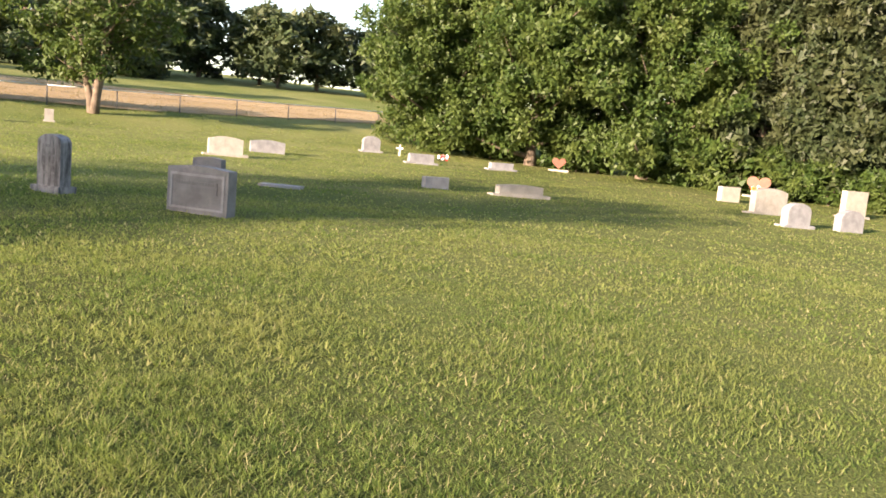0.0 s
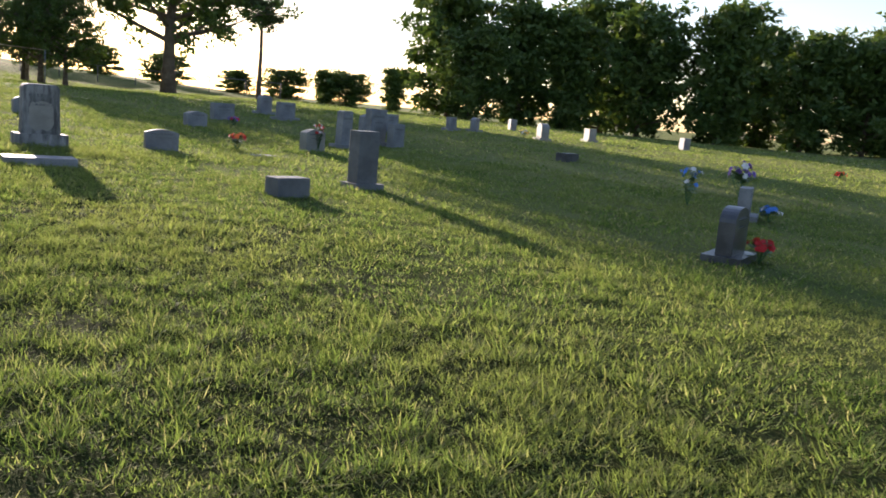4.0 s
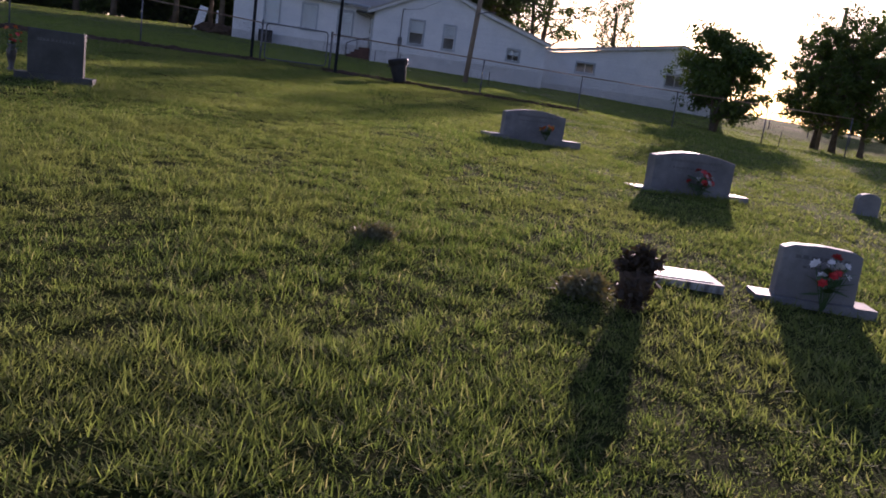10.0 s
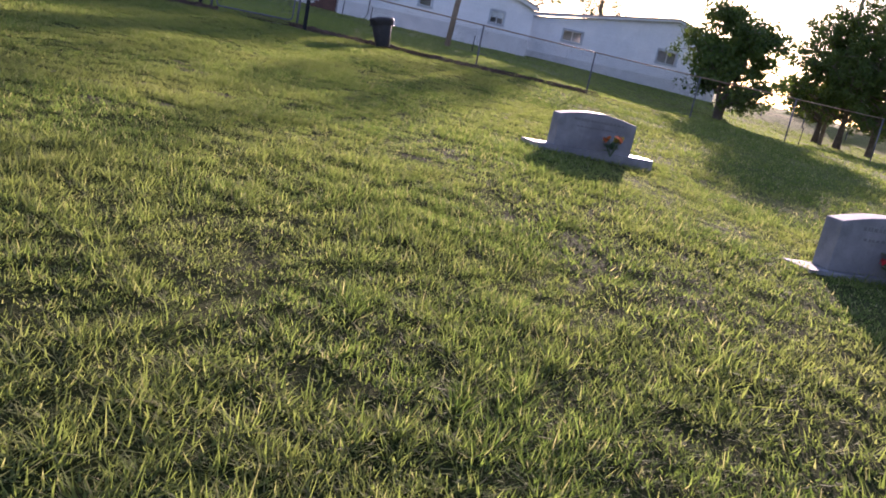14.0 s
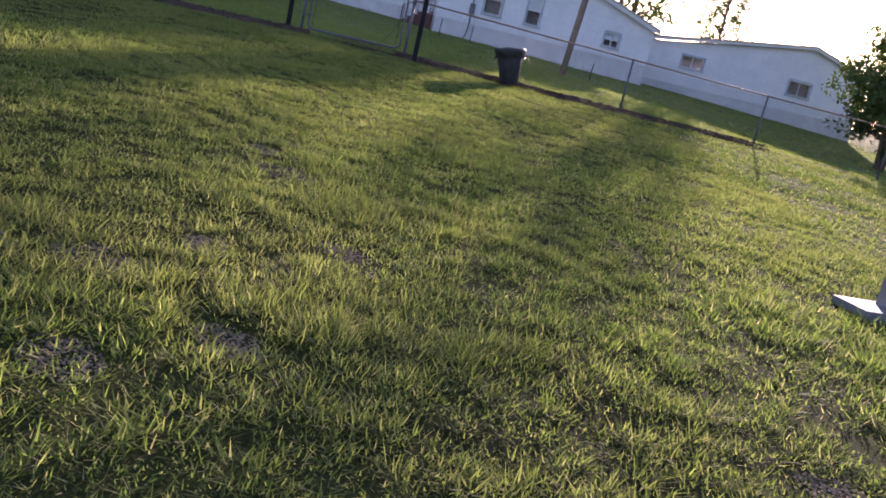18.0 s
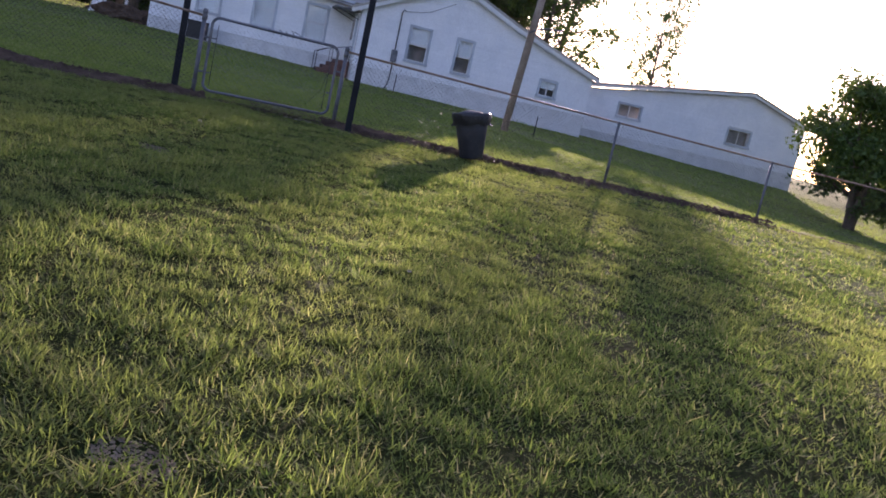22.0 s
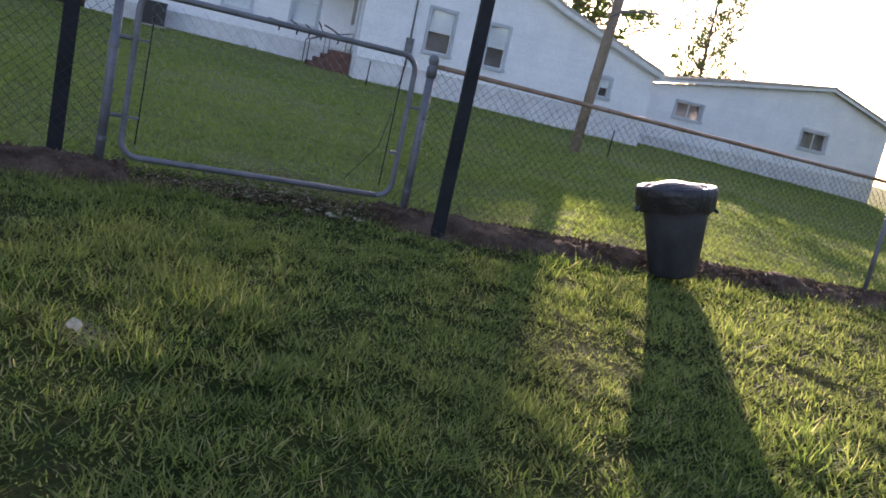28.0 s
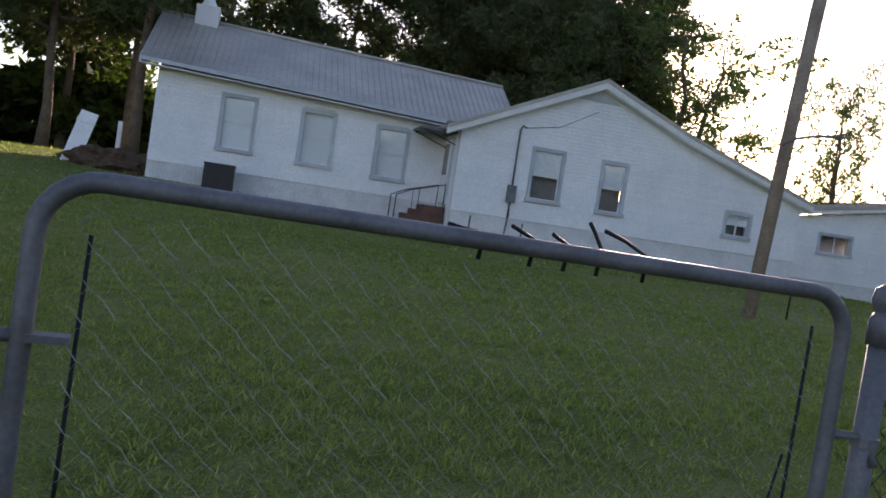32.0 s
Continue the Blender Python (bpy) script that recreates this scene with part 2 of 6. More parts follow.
M_GRAN = surface("grey_granite", (0.17, 0.17, 0.18), (0.27, 0.27, 0.275), (0.11, 0.11, 0.10), 3.0, 160.0, 0.6, 0, 0.25, 0.003, 0.5)
M_GRANL = surface("light_granite", (0.23, 0.215, 0.19), (0.315, 0.295, 0.26), (0.16, 0.15, 0.13), 3.0, 160.0, 0.65, 0, 0.25, 0.003, 0.5)
M_PALEST = surface("pale_marble", (0.27, 0.248, 0.212), (0.35, 0.325, 0.275), (0.19, 0.175, 0.145), 3.0, 90.0, 0.7, 0, 0.25, 0.003, 0.4)
M_GRANM = surface("mid_grey_granite", (0.115, 0.115, 0.118), (0.185, 0.185, 0.188), (0.08, 0.08, 0.08), 3.0, 160.0, 0.6, 0, 0.25, 0.003, 0.5)
M_GRANK = surface("blackish_granite", (0.055, 0.058, 0.055), (0.095, 0.098, 0.092), (0.04, 0.045, 0.035), 3.0, 160.0, 0.6, 0, 0.25, 0.003, 0.5)
M_GRAND = surface("dark_granite", (0.05, 0.05, 0.055), (0.10, 0.10, 0.11), (0.16, 0.15, 0.14), 3.0, 160.0, 0.3, 0, 0.15, 0.002, 0.4)
M_MARBLE = streaked("weathered_marble", (0.36, 0.35, 0.33), (0.50, 0.49, 0.46), (0.07, 0.067, 0.062))
M_OLD = streaked("blackened_marble", (0.16, 0.16, 0.16), (0.27, 0.27, 0.27), (0.03, 0.03, 0.03))
M_STAIN = streaked("stained_marble", (0.20, 0.195, 0.19), (0.36, 0.35, 0.335), (0.06, 0.058, 0.055))
M_PINK = surface("rose_granite", (0.135, 0.040, 0.018), (0.19, 0.062, 0.030), (0.11, 0.036, 0.018), 3.0, 160.0, 0.5, 0, 0.2, 0.003, 0.4)
M_INSC = plain("cut_lettering", (0.15, 0.15, 0.15), 0.9)
M_BARK = surface("bark", (0.10, 0.075, 0.055), (0.18, 0.14, 0.10), (0.06, 0.05, 0.04), 2.0, 14.0, 0.95, 0, 1.0, 0.05, 0.7)
M_OAK = leafy("oak_leaf", (0.04, 0.08, 0.018), (0.09, 0.145, 0.032), (0.105, 0.15, 0.036), 0.35, 0.25)
M_DEADPOT = surface("dead_bouquet_wrap", (0.07, 0.045, 0.03), (0.12, 0.08, 0.055), None, 6.0, 50.0, 0.95)
M_PINE = leafy("pine_needle", (0.035, 0.065, 0.022), (0.075, 0.11, 0.035), (0.085, 0.09, 0.04), 0.4, 0.25)
M_CEDAR = leafy("cedar_leaf", (0.020, 0.034, 0.013), (0.044, 0.062, 0.024), (0.052, 0.060, 0.024), 0.4, 0.25)
M_BRIGHT = leafy("broad_leaf", (0.024, 0.052, 0.010), (0.062, 0.104, 0.022), (0.078, 0.108, 0.026), 0.35, 0.36)
M_FARLEAF = leafy("far_leaf", (0.026, 0.046, 0.020), (0.052, 0.078, 0.033), (0.062, 0.078, 0.036), 0.3, 0.2)
M_SIDING = surface("white_siding", (0.74, 0.76, 0.78), (0.82, 0.83, 0.84), (0.62, 0.63, 0.62), 0.8, 25.0, 0.6, 0, 0.12, 0.002, 0.35, vary=0.02)
M_TRIM = surface("white_trim", (0.70, 0.71, 0.72), (0.80, 0.80, 0.80), (0.55, 0.54, 0.52), 1.5, 30.0, 0.6, 0, 0.12, 0.002, 0.35)
M_GREYTRIM = surface("grey_window_trim", (0.40, 0.44, 0.48), (0.50, 0.54, 0.58), None, 2.0, 30.0, 0.6)
M_FOUND = surface("painted_block", (0.60, 0.61, 0.62), (0.74, 0.74, 0.74), (0.45, 0.43, 0.38), 1.2, 18.0, 0.85, 0, 0.5, 0.008, 0.5)
M_ROOF = surface("metal_roof", (0.34, 0.325, 0.295), (0.43, 0.41, 0.37), (0.27, 0.24, 0.20), 0.6, 12.0, 0.45, 0.3, 0.15, 0.003, 0.4)
M_GALV = surface("galvanised_steel", (0.10, 0.105, 0.115), (0.17, 0.175, 0.19), (0.10, 0.075, 0.055), 4.0, 60.0, 0.55, 0.3, 0.2, 0.002, 0.5)
M_RUST = surface("rusty_rail", (0.26, 0.16, 0.10), (0.40, 0.30, 0.23), (0.18, 0.09, 0.05), 4.0, 60.0, 0.7, 0.5, 0.3, 0.002, 0.7)
# gate wire lightened in colour for its sun glint
M_GATEWIRE = surface("gate_wire", (0.22, 0.22, 0.215), (0.33, 0.33, 0.32), None, 8.0, 60.0, 0.4, 0.5)
# same kind of wire, colour darkened as if seen against the light
M_WIRE = plain("fence_wire", (0.035, 0.032, 0.030), 0.7, 0.2)
M_POLE = surface("dark_steel_post", (0.010, 0.011, 0.014), (0.022, 0.023, 0.028), (0.05, 0.035, 0.026), 2.0, 30.0, 0.6, 0, 0.3, 0.003, 0.3, spec=0.18)
M_WOOD = surface("weathered_pole_wood", (0.20, 0.15, 0.11), (0.32, 0.25, 0.19), (0.12, 0.09, 0.07), 2.0, 20.0, 0.9, 0, 0.8, 0.01, 0.6)
M_BIN = surface("grey_black_plastic", (0.022, 0.024, 0.030), (0.036, 0.038, 0.046), (0.09, 0.08, 0.07), 4.0, 50.0, 0.5, 0, 0.2, 0.003, 0.4)
M_BLACK = plain("black_metal", (0.02, 0.02, 0.022), 0.5)
M_BAG = surface("black_bag", (0.012, 0.012, 0.013), (0.022, 0.021, 0.022), None, 6.0, 22.0, 0.42, 0, 0.8, 0.02)
M_BRICK = surface("red_brick", (0.10, 0.050, 0.040), (0.16, 0.080, 0.060), (0.12, 0.09, 0.07), 3.0, 30.0, 0.9, 0, 0.5, 0.006, 0.4)
M_BLIND = surface("window_shade", (0.84, 0.84, 0.81), (0.90, 0.90, 0.87), None, 1.0, 20.0, 0.8)
# the dimness of the rooms is put into this grey
M_ROOM = plain("painted_dim_room", (0.30, 0.28, 0.27), 0.9)
M_RED = plain("red_petals", (0.65, 0.03, 0.03), 0.6)
M_ORANGE = plain("orange_petals", (0.80, 0.20, 0.04), 0.6)
M_YELLOW = plain("yellow_petals", (0.80, 0.55, 0.06), 0.6)
M_BLUE = plain("blue_petals", (0.10, 0.28, 0.75), 0.6)
M_PURPLE = plain("purple_petals", (0.24, 0.12, 0.50), 0.6)
M_WHITEP = plain("white_petals", (0.80, 0.78, 0.76), 0.6)
M_STEM = plain("plastic_stems", (0.06, 0.14, 0.04), 0.6)
M_GLASS, _nd, _ln, _bs = nodes_of("window_glass")
_bs.inputs["Base Color"].default_value = (0.9, 0.95, 1, 1)
_bs.inputs["Roughness"].default_value, _bs.inputs["Transmission Weight"].default_value, _bs.inputs["IOR"].default_value = 0.03, 1.0, 1.45

# ---- ground ----
PATCHES = ((-12.19, 23.33, 0.28), (-11.15, 23.35, 0.20), (-11.33, 22.68, 0.21), (-13.54, 25.83, 0.34), (-14.45, 26.65, 0.19), (-8.83, 24.88, 0.24), (-11.89, 24.82, 0.20), (-12.20, 24.02, 0.19), (-19.39, 30.93, 0.21), (-14.19, 26.17, 0.21), (-12.66, 26.41, 0.19), (-11.39, 27.94, 0.13), (-7.46, 24.58, 0.19), (-20.79, 32.94, 0.16))
GC = (-0.0360, 0.7182, -0.0398, -0.0337, -0.4394, -0.3537, 0.0301, 0.4478, -0.0578, -0.0245)
GB = ((-22, 36, 0.199), (-16, 28, 0.053), (-8, 20, 0.004), (0, 14, -0.090), (6, 8, -0.141), (4, 28, -0.261), (-12, 34, -0.203), (-3, 32, -0.117), (14, 0, 0.0), (-30, 50, 0.002), (14, 16, -0.299), (-18, 44, 0.002), (-9, 26, 0.173), (24, 30, -0.112), (-9, 57, -0.45), (-10, 69, -0.62), (-1, 67, -0.12))


def ground_z(x, y):
    """Height of the ground: a gentle rise to the house, and a hill beyond the eastern field."""
    x, y = np.asarray(x, float), np.asarray(y, float)
    a, b = (np.clip(x, -46, 62) - 4) / 30, (np.clip(y, -46, 92) - 22) / 30
    z = GC[0] + GC[1] * b + GC[2] * b * b + GC[3] * b ** 3 + a * (GC[4] + GC[5] * b + GC[6] * b * b) + a * a * (GC[7] + GC[8] * b) + GC[9] * a ** 3
    for cx, cy, h in GB:
        z = z + h * np.exp(-((x - cx) ** 2 + (y - cy) ** 2) / 84.5)
    side = np.clip((88 - y) / 40, 0, 1)
    z = z + np.clip(x - 54, 0, 120) * 0.085 * side * side * (3 - 2 * side)
    lump = 0.012 * np.sin(0.7 * x + 0.3 * y) + 0.01 * np.sin(0.5 * x - 0.8 * y + 1)
    return z + lump


def gz(x, y):
    return float(ground_z(x, y))


def mesh_object(name, verts, faces, material, parent=None, smooth=False):
    me = bpy.data.meshes.new(name)
    me.from_pydata([tuple(v) for v in verts], [], faces)
    me.materials.append(material)
    if smooth:
        me.polygons.foreach_set("use_smooth", [True] * len(me.polygons))
    ob = new(name, me)
    ob.parent = parent
    return ob


def axis_steps(lo, hi, step, far):
    mid = list(np.arange(lo, hi + 0.01, step))
    out, d = [], step
    v = hi
    while v < far:
        d *= 1.35
        v += d
        out.append(v)
    low, d, v = [], step, lo
    while v > -far:
        d *= 1.35
        v -= d
        low.append(v)
    return np.array(low[::-1] + mid + out)


gx, gy = axis_steps(-50, 60, 0.75, 1500), axis_steps(-48, 95, 0.75, 1500)
XX, YY = np.meshgrid(gx, gy)
ZZ = ground_z(XX, YY)
nx = len(gx)
quads = [(j * nx + i, j * nx + i + 1, (j + 1) * nx + i + 1, (j + 1) * nx + i) for j in range(len(gy) - 1) for i in range(nx - 1)]
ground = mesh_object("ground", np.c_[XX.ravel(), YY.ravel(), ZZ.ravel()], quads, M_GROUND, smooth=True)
tagged(ground, "sunlit mown lawn sloping gently up to the house", "lawn", kind="structure")


# ---- building blocks ----
def thing(name, x, y, rz=0.0, z=None, label="", category="", group="", kind=""):
    """An Empty at the base of a thing that stands on the ground."""
    e = new(name)
    e.matrix_world = pose(x, y, gz(x, y) if z is None else z, 0, 0, rz)
    return tagged(e, label, category, group, kind)


def part(name, bm, material, parent, label="", smooth=False):
    me = bpy.data.meshes.new(name)
    bm.to_mesh(me)
    bm.free()
    me.materials.append(material)
    if smooth:
        me.polygons.foreach_set("use_smooth", [True] * len(me.polygons))
    ob = new(name, me)
    ob.parent = parent
    if label:
        ob["label"] = label
    return ob


def box(bm, x0, x1, y0, y1, z0, z1):
    v = [bm.verts.new((x, y, z)) for z in (z0, z1) for x, y in ((x0, y0), (x1, y0), (x1, y1), (x0, y1))]
    for f in ((3, 2, 1, 0), (4, 5, 6, 7), (0, 1, 5, 4), (1, 2, 6, 5), (2, 3, 7, 6), (3, 0, 4, 7)):
        bm.faces.new([v[k] for k in f])
    return v


def bevelled(bm, w=0.01, seg=2):
    bmesh.ops.bevel(bm, geom=[e for e in bm.edges if e.calc_face_angle(0) > 0.5], offset=w, segments=seg, affect="EDGES", profile=0.6, clamp_overlap=True)
    return bm


def slab(x0, x1, y0, y1, z0, z1, bev=0.01):
    bm = bmesh.new()
    box(bm, x0, x1, y0, y1, z0, z1)
    return bevelled(bm, bev) if bev else bm


def extruded(profile, y0, y1, bev=0.0):
    """A prism: the profile (x, z), anticlockwise from the front, from y0 to y1."""
    bm = bmesh.new()
    a = [bm.verts.new((x, y0, z)) for x, z in profile]
    b = [bm.verts.new((x, y1, z)) for x, z in profile]
    n = len(profile)
    bm.faces.new(a)
    bm.faces.new(b[::-1])
    for i in range(n):
        bm.faces.new((a[(i + 1) % n], a[i], b[i], b[(i + 1) % n]))
    bmesh.ops.recalc_face_normals(bm, faces=bm.faces)
    return bevelled(bm, bev) if bev else bm


def tube(bm, pts, radii, sides=8, caps=True):
    """A tube along points, with a radius at each."""
    rings, last = [], None
    for i, p in enumerate(pts):
        p = Vector(p)
        d = (Vector(pts[min(i + 1, len(pts) - 1)]) - Vector(pts[max(i - 1, 0)])).normalized()
        if last is None:
            last = d.orthogonal().normalized()
        last = (last - d * last.dot(d)).normalized()
        q = d.cross(last)
        r = radii[i] if isinstance(radii, (list, tuple)) else radii
        rings.append([bm.verts.new(p + (last * math.cos(k * math.tau / sides) + q * math.sin(k * math.tau / sides)) * r) for k in range(sides)])
    for a, b in zip(rings, rings[1:]):
        for k in range(sides):
            bm.faces.new((a[k], a[(k + 1) % sides], b[(k + 1) % sides], b[k]))
    if caps:
        bm.faces.new(rings[0][::-1])
        bm.faces.new(rings[-1])
    return bm


def lathe(profile, sides=20):
    """A turned body: the profile (radius, z) from the bottom up."""
    bm = bmesh.new()
    rings = [[bm.verts.new((r * math.cos(k * math.tau / sides), r * math.sin(k * math.tau / sides), z)) for k in range(sides)] for r, z in profile]
    for a, b in zip(rings, rings[1:]):
        for k in range(sides):
            bm.faces.new((a[k], a[(k + 1) % sides], b[(k + 1) % sides], b[k]))
    bm.faces.new(rings[0][::-1])
    bm.faces.new(rings[-1])
    return bm


def rod(name, pts, r, material, parent, sides=8, label=""):
    return part(name, tube(bmesh.new(), pts, r, sides), material, parent, label, True)


def fast_mesh(name, verts, tris, material, parent=None):
    """A mesh of triangles from two arrays."""
    me = bpy.data.meshes.new(name)
    me.vertices.add(len(verts))
    me.vertices.foreach_set("co", np.asarray(verts, np.float32).ravel())
    me.loops.add(len(tris) * 3)
    me.loops.foreach_set("vertex_index", np.asarray(tris, np.int32).ravel())
    me.polygons.add(len(tris))
    me.polygons.foreach_set("loop_start", np.arange(0, len(tris) * 3, 3, dtype=np.int32))
    me.update(calc_edges=True)
    me.materials.append(material)
    ob = new(name, me)
    ob.parent = parent
    return ob

# ---- house: x along its front, y away from the graveyard ----
HDIR, HK = 0.7902, 0.8154
HU, HN = Vector((math.cos(HDIR), math.sin(HDIR))) * HK, Vector((-math.sin(HDIR), math.cos(HDIR))) * HK
HX, HY, HZ = -40.890, 46.484, 0.385


def hxy(a, d=0.0):
    """World x, y of a point a along the house's front line and d behind it, in the house's own measure."""
    return HX + HU.x * a + HN.x * d, HY + HU.y * a + HN.y * d


def interp(pts, x):
    for (x0, z0), (x1, z1) in zip(pts, pts[1:]):
        if x0 <= x <= x1:
            return z0 + (z1 - z0) * (x - x0) / max(x1 - x0, 1e-6)
    return pts[0][1] if x < pts[0][0] else pts[-1][1]


def wall_mesh(top, base, wins, y0, y1):
    """A wall with openings: top is a line of (x, z), wins are (x0, x1, z0, z1)."""
    cuts = sorted({p[0] for p in top} | {v for w in wins for v in w[:2]})
    bm = bmesh.new()
    for a, b in zip(cuts, cuts[1:]):
        ta, tb, mid = interp(top, a), interp(top, b), (a + b) / 2
        spans, hole = [], next((w for w in wins if w[0] < mid < w[1]), None)
        spans = [((base, base), (hole[2], hole[2])), ((hole[3], hole[3]), (ta, tb))] if hole else [((base, base), (ta, tb))]
        for (za, zb), (zc, zd) in spans:
            v = [bm.verts.new(c) for c in ((a, y0, za), (b, y0, zb), (b, y0, zd), (a, y0, zc), (a, y1, za), (b, y1, zb), (b, y1, zd), (a, y1, zc))]
            for f in ((0, 1, 2, 3), (5, 4, 7, 6), (4, 0, 3, 7), (1, 5, 6, 2), (3, 2, 6, 7), (4, 5, 1, 0)):
                bm.faces.new([v[k] for k in f])
    bmesh.ops.remove_doubles(bm, verts=bm.verts, dist=0.0005)
    return bm


def siding(parent, top, z0, wins, y, step=0.13):
    """Lapped boards, cut round the openings."""
    z = z0
    x0, x1 = top[0][0], top[-1][0]
    peak = max(p[1] for p in top)
    while z < peak - 0.05:
        xs = [x0 + k * (x1 - x0) / 160 for k in range(161) if interp(top, x0 + k * (x1 - x0) / 160) > z + step * 0.9]
        if xs:
            spans = [(xs[0], xs[-1])]
            for w in wins:
                if w[2] - 0.06 < z + step and w[3] + 0.06 > z:
                    spans = [s for a, b in spans for s in ((a, min(b, w[0] - 0.02)), (max(a, w[1] + 0.02), b)) if s[1] - s[0] > 0.05]
            for a, b in spans:
                bm = bmesh.new()
                v = [bm.verts.new(c) for c in ((a, y - 0.042, z), (b, y - 0.042, z), (b, y - 0.010, z + step + 0.004), (a, y - 0.010, z + step + 0.004), (a, y - 0.002, z), (b, y - 0.002, z), (b, y - 0.002, z + step + 0.01), (a, y - 0.002, z + step + 0.01))]
                for f in ((0, 1, 2, 3), (5, 4, 7, 6), (4, 0, 3, 7), (1, 5, 6, 2), (3, 2, 6, 7), (4, 5, 1, 0)):
                    bm.faces.new([v[k] for k in f])
                part("siding_board", bm, M_SIDING, parent)
        z += step


def window(parent, x0, x1, z0, z1, y, shade=1.0, split="rows", trim=M_GREYTRIM):
    """A sash window in an opening: trim, sashes, panes, a drawn shade behind."""
    w = new("window")
    w.parent = parent
    t = 0.11
    bm = bmesh.new()
    box(bm, x0 - t, x0 + 0.015, y - 0.075, y + 0.05, z0 - t, z1 + t)
    box(bm, x1 - 0.015, x1 + t, y - 0.075, y + 0.05, z0 - t, z1 + t)
    box(bm, x0 + 0.015, x1 - 0.015, y - 0.075, y + 0.05, z1 - 0.015, z1 + t)
    part("window_frame", bm, trim, w)
    part("window_sill", slab(x0 - t - 0.03, x1 + t + 0.03, y - 0.12, y + 0.05, z0 - t, z0 + 0.015, 0.006), trim, w)
    zm, xm = (z0 + z1) / 2, (x0 + x1) / 2
    halves = ((x0, x1, zm, z1), (x0, x1, z0, zm)) if split == "rows" else ((x0, xm, z0, z1), (xm, x1, z0, z1))
    for k, (a, b, c, d) in enumerate(halves):
        bm, s, yy = bmesh.new(), 0.045, y + 0.0 + 0.035 * k
        box(bm, a + 0.015, a + s, yy, yy + 0.03, c, d)
        box(bm, b - s, b - 0.015, yy, yy + 0.03, c, d)
        box(bm, a + s, b - s, yy, yy + 0.03, c, c + s)
        box(bm, a + s, b - s, yy, yy + 0.03, d - s, d)
        sash = part("sash", bm, M_TRIM, w)
        bm = bmesh.new()
        box(bm, a + s, b - s, yy + 0.012, yy + 0.017, c + s, d - s)
        pane = part("pane", bm, M_GLASS, sash)
        pane.visible_shadow = False
    if shade:
        part("shade", slab(x0 + 0.02, x1 - 0.02, y + 0.075, y + 0.08, z1 - (z1 - z0) * shade, z1 - 0.01, 0), M_BLIND, w)
    # a flat sheet stands in for the room, its shade painted on
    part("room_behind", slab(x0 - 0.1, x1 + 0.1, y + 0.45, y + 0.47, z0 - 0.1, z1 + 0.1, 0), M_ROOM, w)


def roof_sheet(parent, name, quad, ribs_along=True, thick=0.1, pitch=0.45, material=None):
    """A roof slope from its four corners (eave left, eave right, ridge right, ridge left), with standing ribs running up it."""
    el, er, rr, rl = (Vector(c) for c in quad)
    n = (er - el).cross(rl - el).normalized()
    if n.z < 0:
        n = -n
    bm = bmesh.new()
    a = [bm.verts.new(c) for c in (el, er, rr, rl)]
    b = [bm.verts.new(c - n * thick) for c in (el, er, rr, rl)]
    bm.faces.new(a)
    bm.faces.new(b[::-1])
    for i in range(4):
        bm.faces.new((a[(i + 1) % 4], a[i], b[i], b[(i + 1) % 4]))
    bmesh.ops.recalc_face_normals(bm, faces=bm.faces)
    sheet = part(name, bm, material or M_ROOF, parent)
    bm = bmesh.new()
    count = max(2, int((er - el).length / pitch))
    for k in range(count + 1):
        f = k / count
        p, q = el.lerp(er, f) + n * 0.012, rl.lerp(rr, f) + n * 0.012
        tube(bm, (p, q), 0.016, 4)
    part("roof_ribs", bm, material or M_ROOF, sheet)
    return sheet


house = new("house")
house.matrix_world = Matrix.Translation((HX, HY, HZ)) @ Matrix.Rotation(HDIR, 4, "Z") @ Matrix.Scale(HK, 4)
tagged(house, "long white clapboard church building with grey metal roof", "building")
# long wing with three sash windows
LW_TOP = [(1.85, 6.62), (12.2, 6.28)]
LW_WIN = [(4.14, 5.2, 4.15, 5.97), (6.94, 8.0, 4.08, 5.9), (9.68, 10.74, 4.0, 5.78)]
lw = part("wall", wall_mesh(LW_TOP, 1.9, LW_WIN, 2.4, 2.6), M_FOUND, house, "white-painted block foundation wall")
siding(lw, LW_TOP, 3.35, LW_WIN, 2.4)
for w in LW_WIN:
    window(house, *w, 2.4, 1.0)
part("end_wall", extruded([(2.6, 1.9), (9.2, 1.9), (9.2, 6.45), (5.7, 8.75), (2.6, 6.6)], 0, 0.2), M_SIDING, house).matrix_basis = pose(2.05, 0, 0, 0, 0, 90)
part("back_wall", slab(1.85, 12.2, 9.0, 9.2, 1.9, 6.45, 0), M_SIDING, house)
roof_sheet(house, "roof", ((1.3, 1.85, 6.78), (14.9, 1.85, 6.33), (14.9, 5.6, 8.56), (1.3, 5.6, 9.02)), pitch=0.23)
roof_sheet(house, "roof", ((1.3, 9.6, 6.36), (14.9, 9.6, 5.9), (14.9, 5.6, 8.56), (1.3, 5.6, 9.02)))
part("fascia", extruded([(1.28, 6.64), (12.0, 6.285), (12.0, 6.42), (1.28, 6.775)], 1.80, 1.848), M_GREYTRIM, house)
part("soffit", extruded([(1.3, 6.55), (12.0, 6.195), (12.0, 6.225), (1.3, 6.58)], 1.85, 2.36), M_TRIM, house)
rod("ridge_cap", [(1.25, 5.6, 9.06), (14.9, 5.6, 8.6)], 0.07, M_ROOF, house)
part("rake_board", extruded([(1.85, 6.54), (5.6, 8.79), (5.6, 9.0), (1.85, 6.76)], 0, 0.05), M_TRIM, house).matrix_basis = pose(1.3, 0, 0, 0, 0, 90)
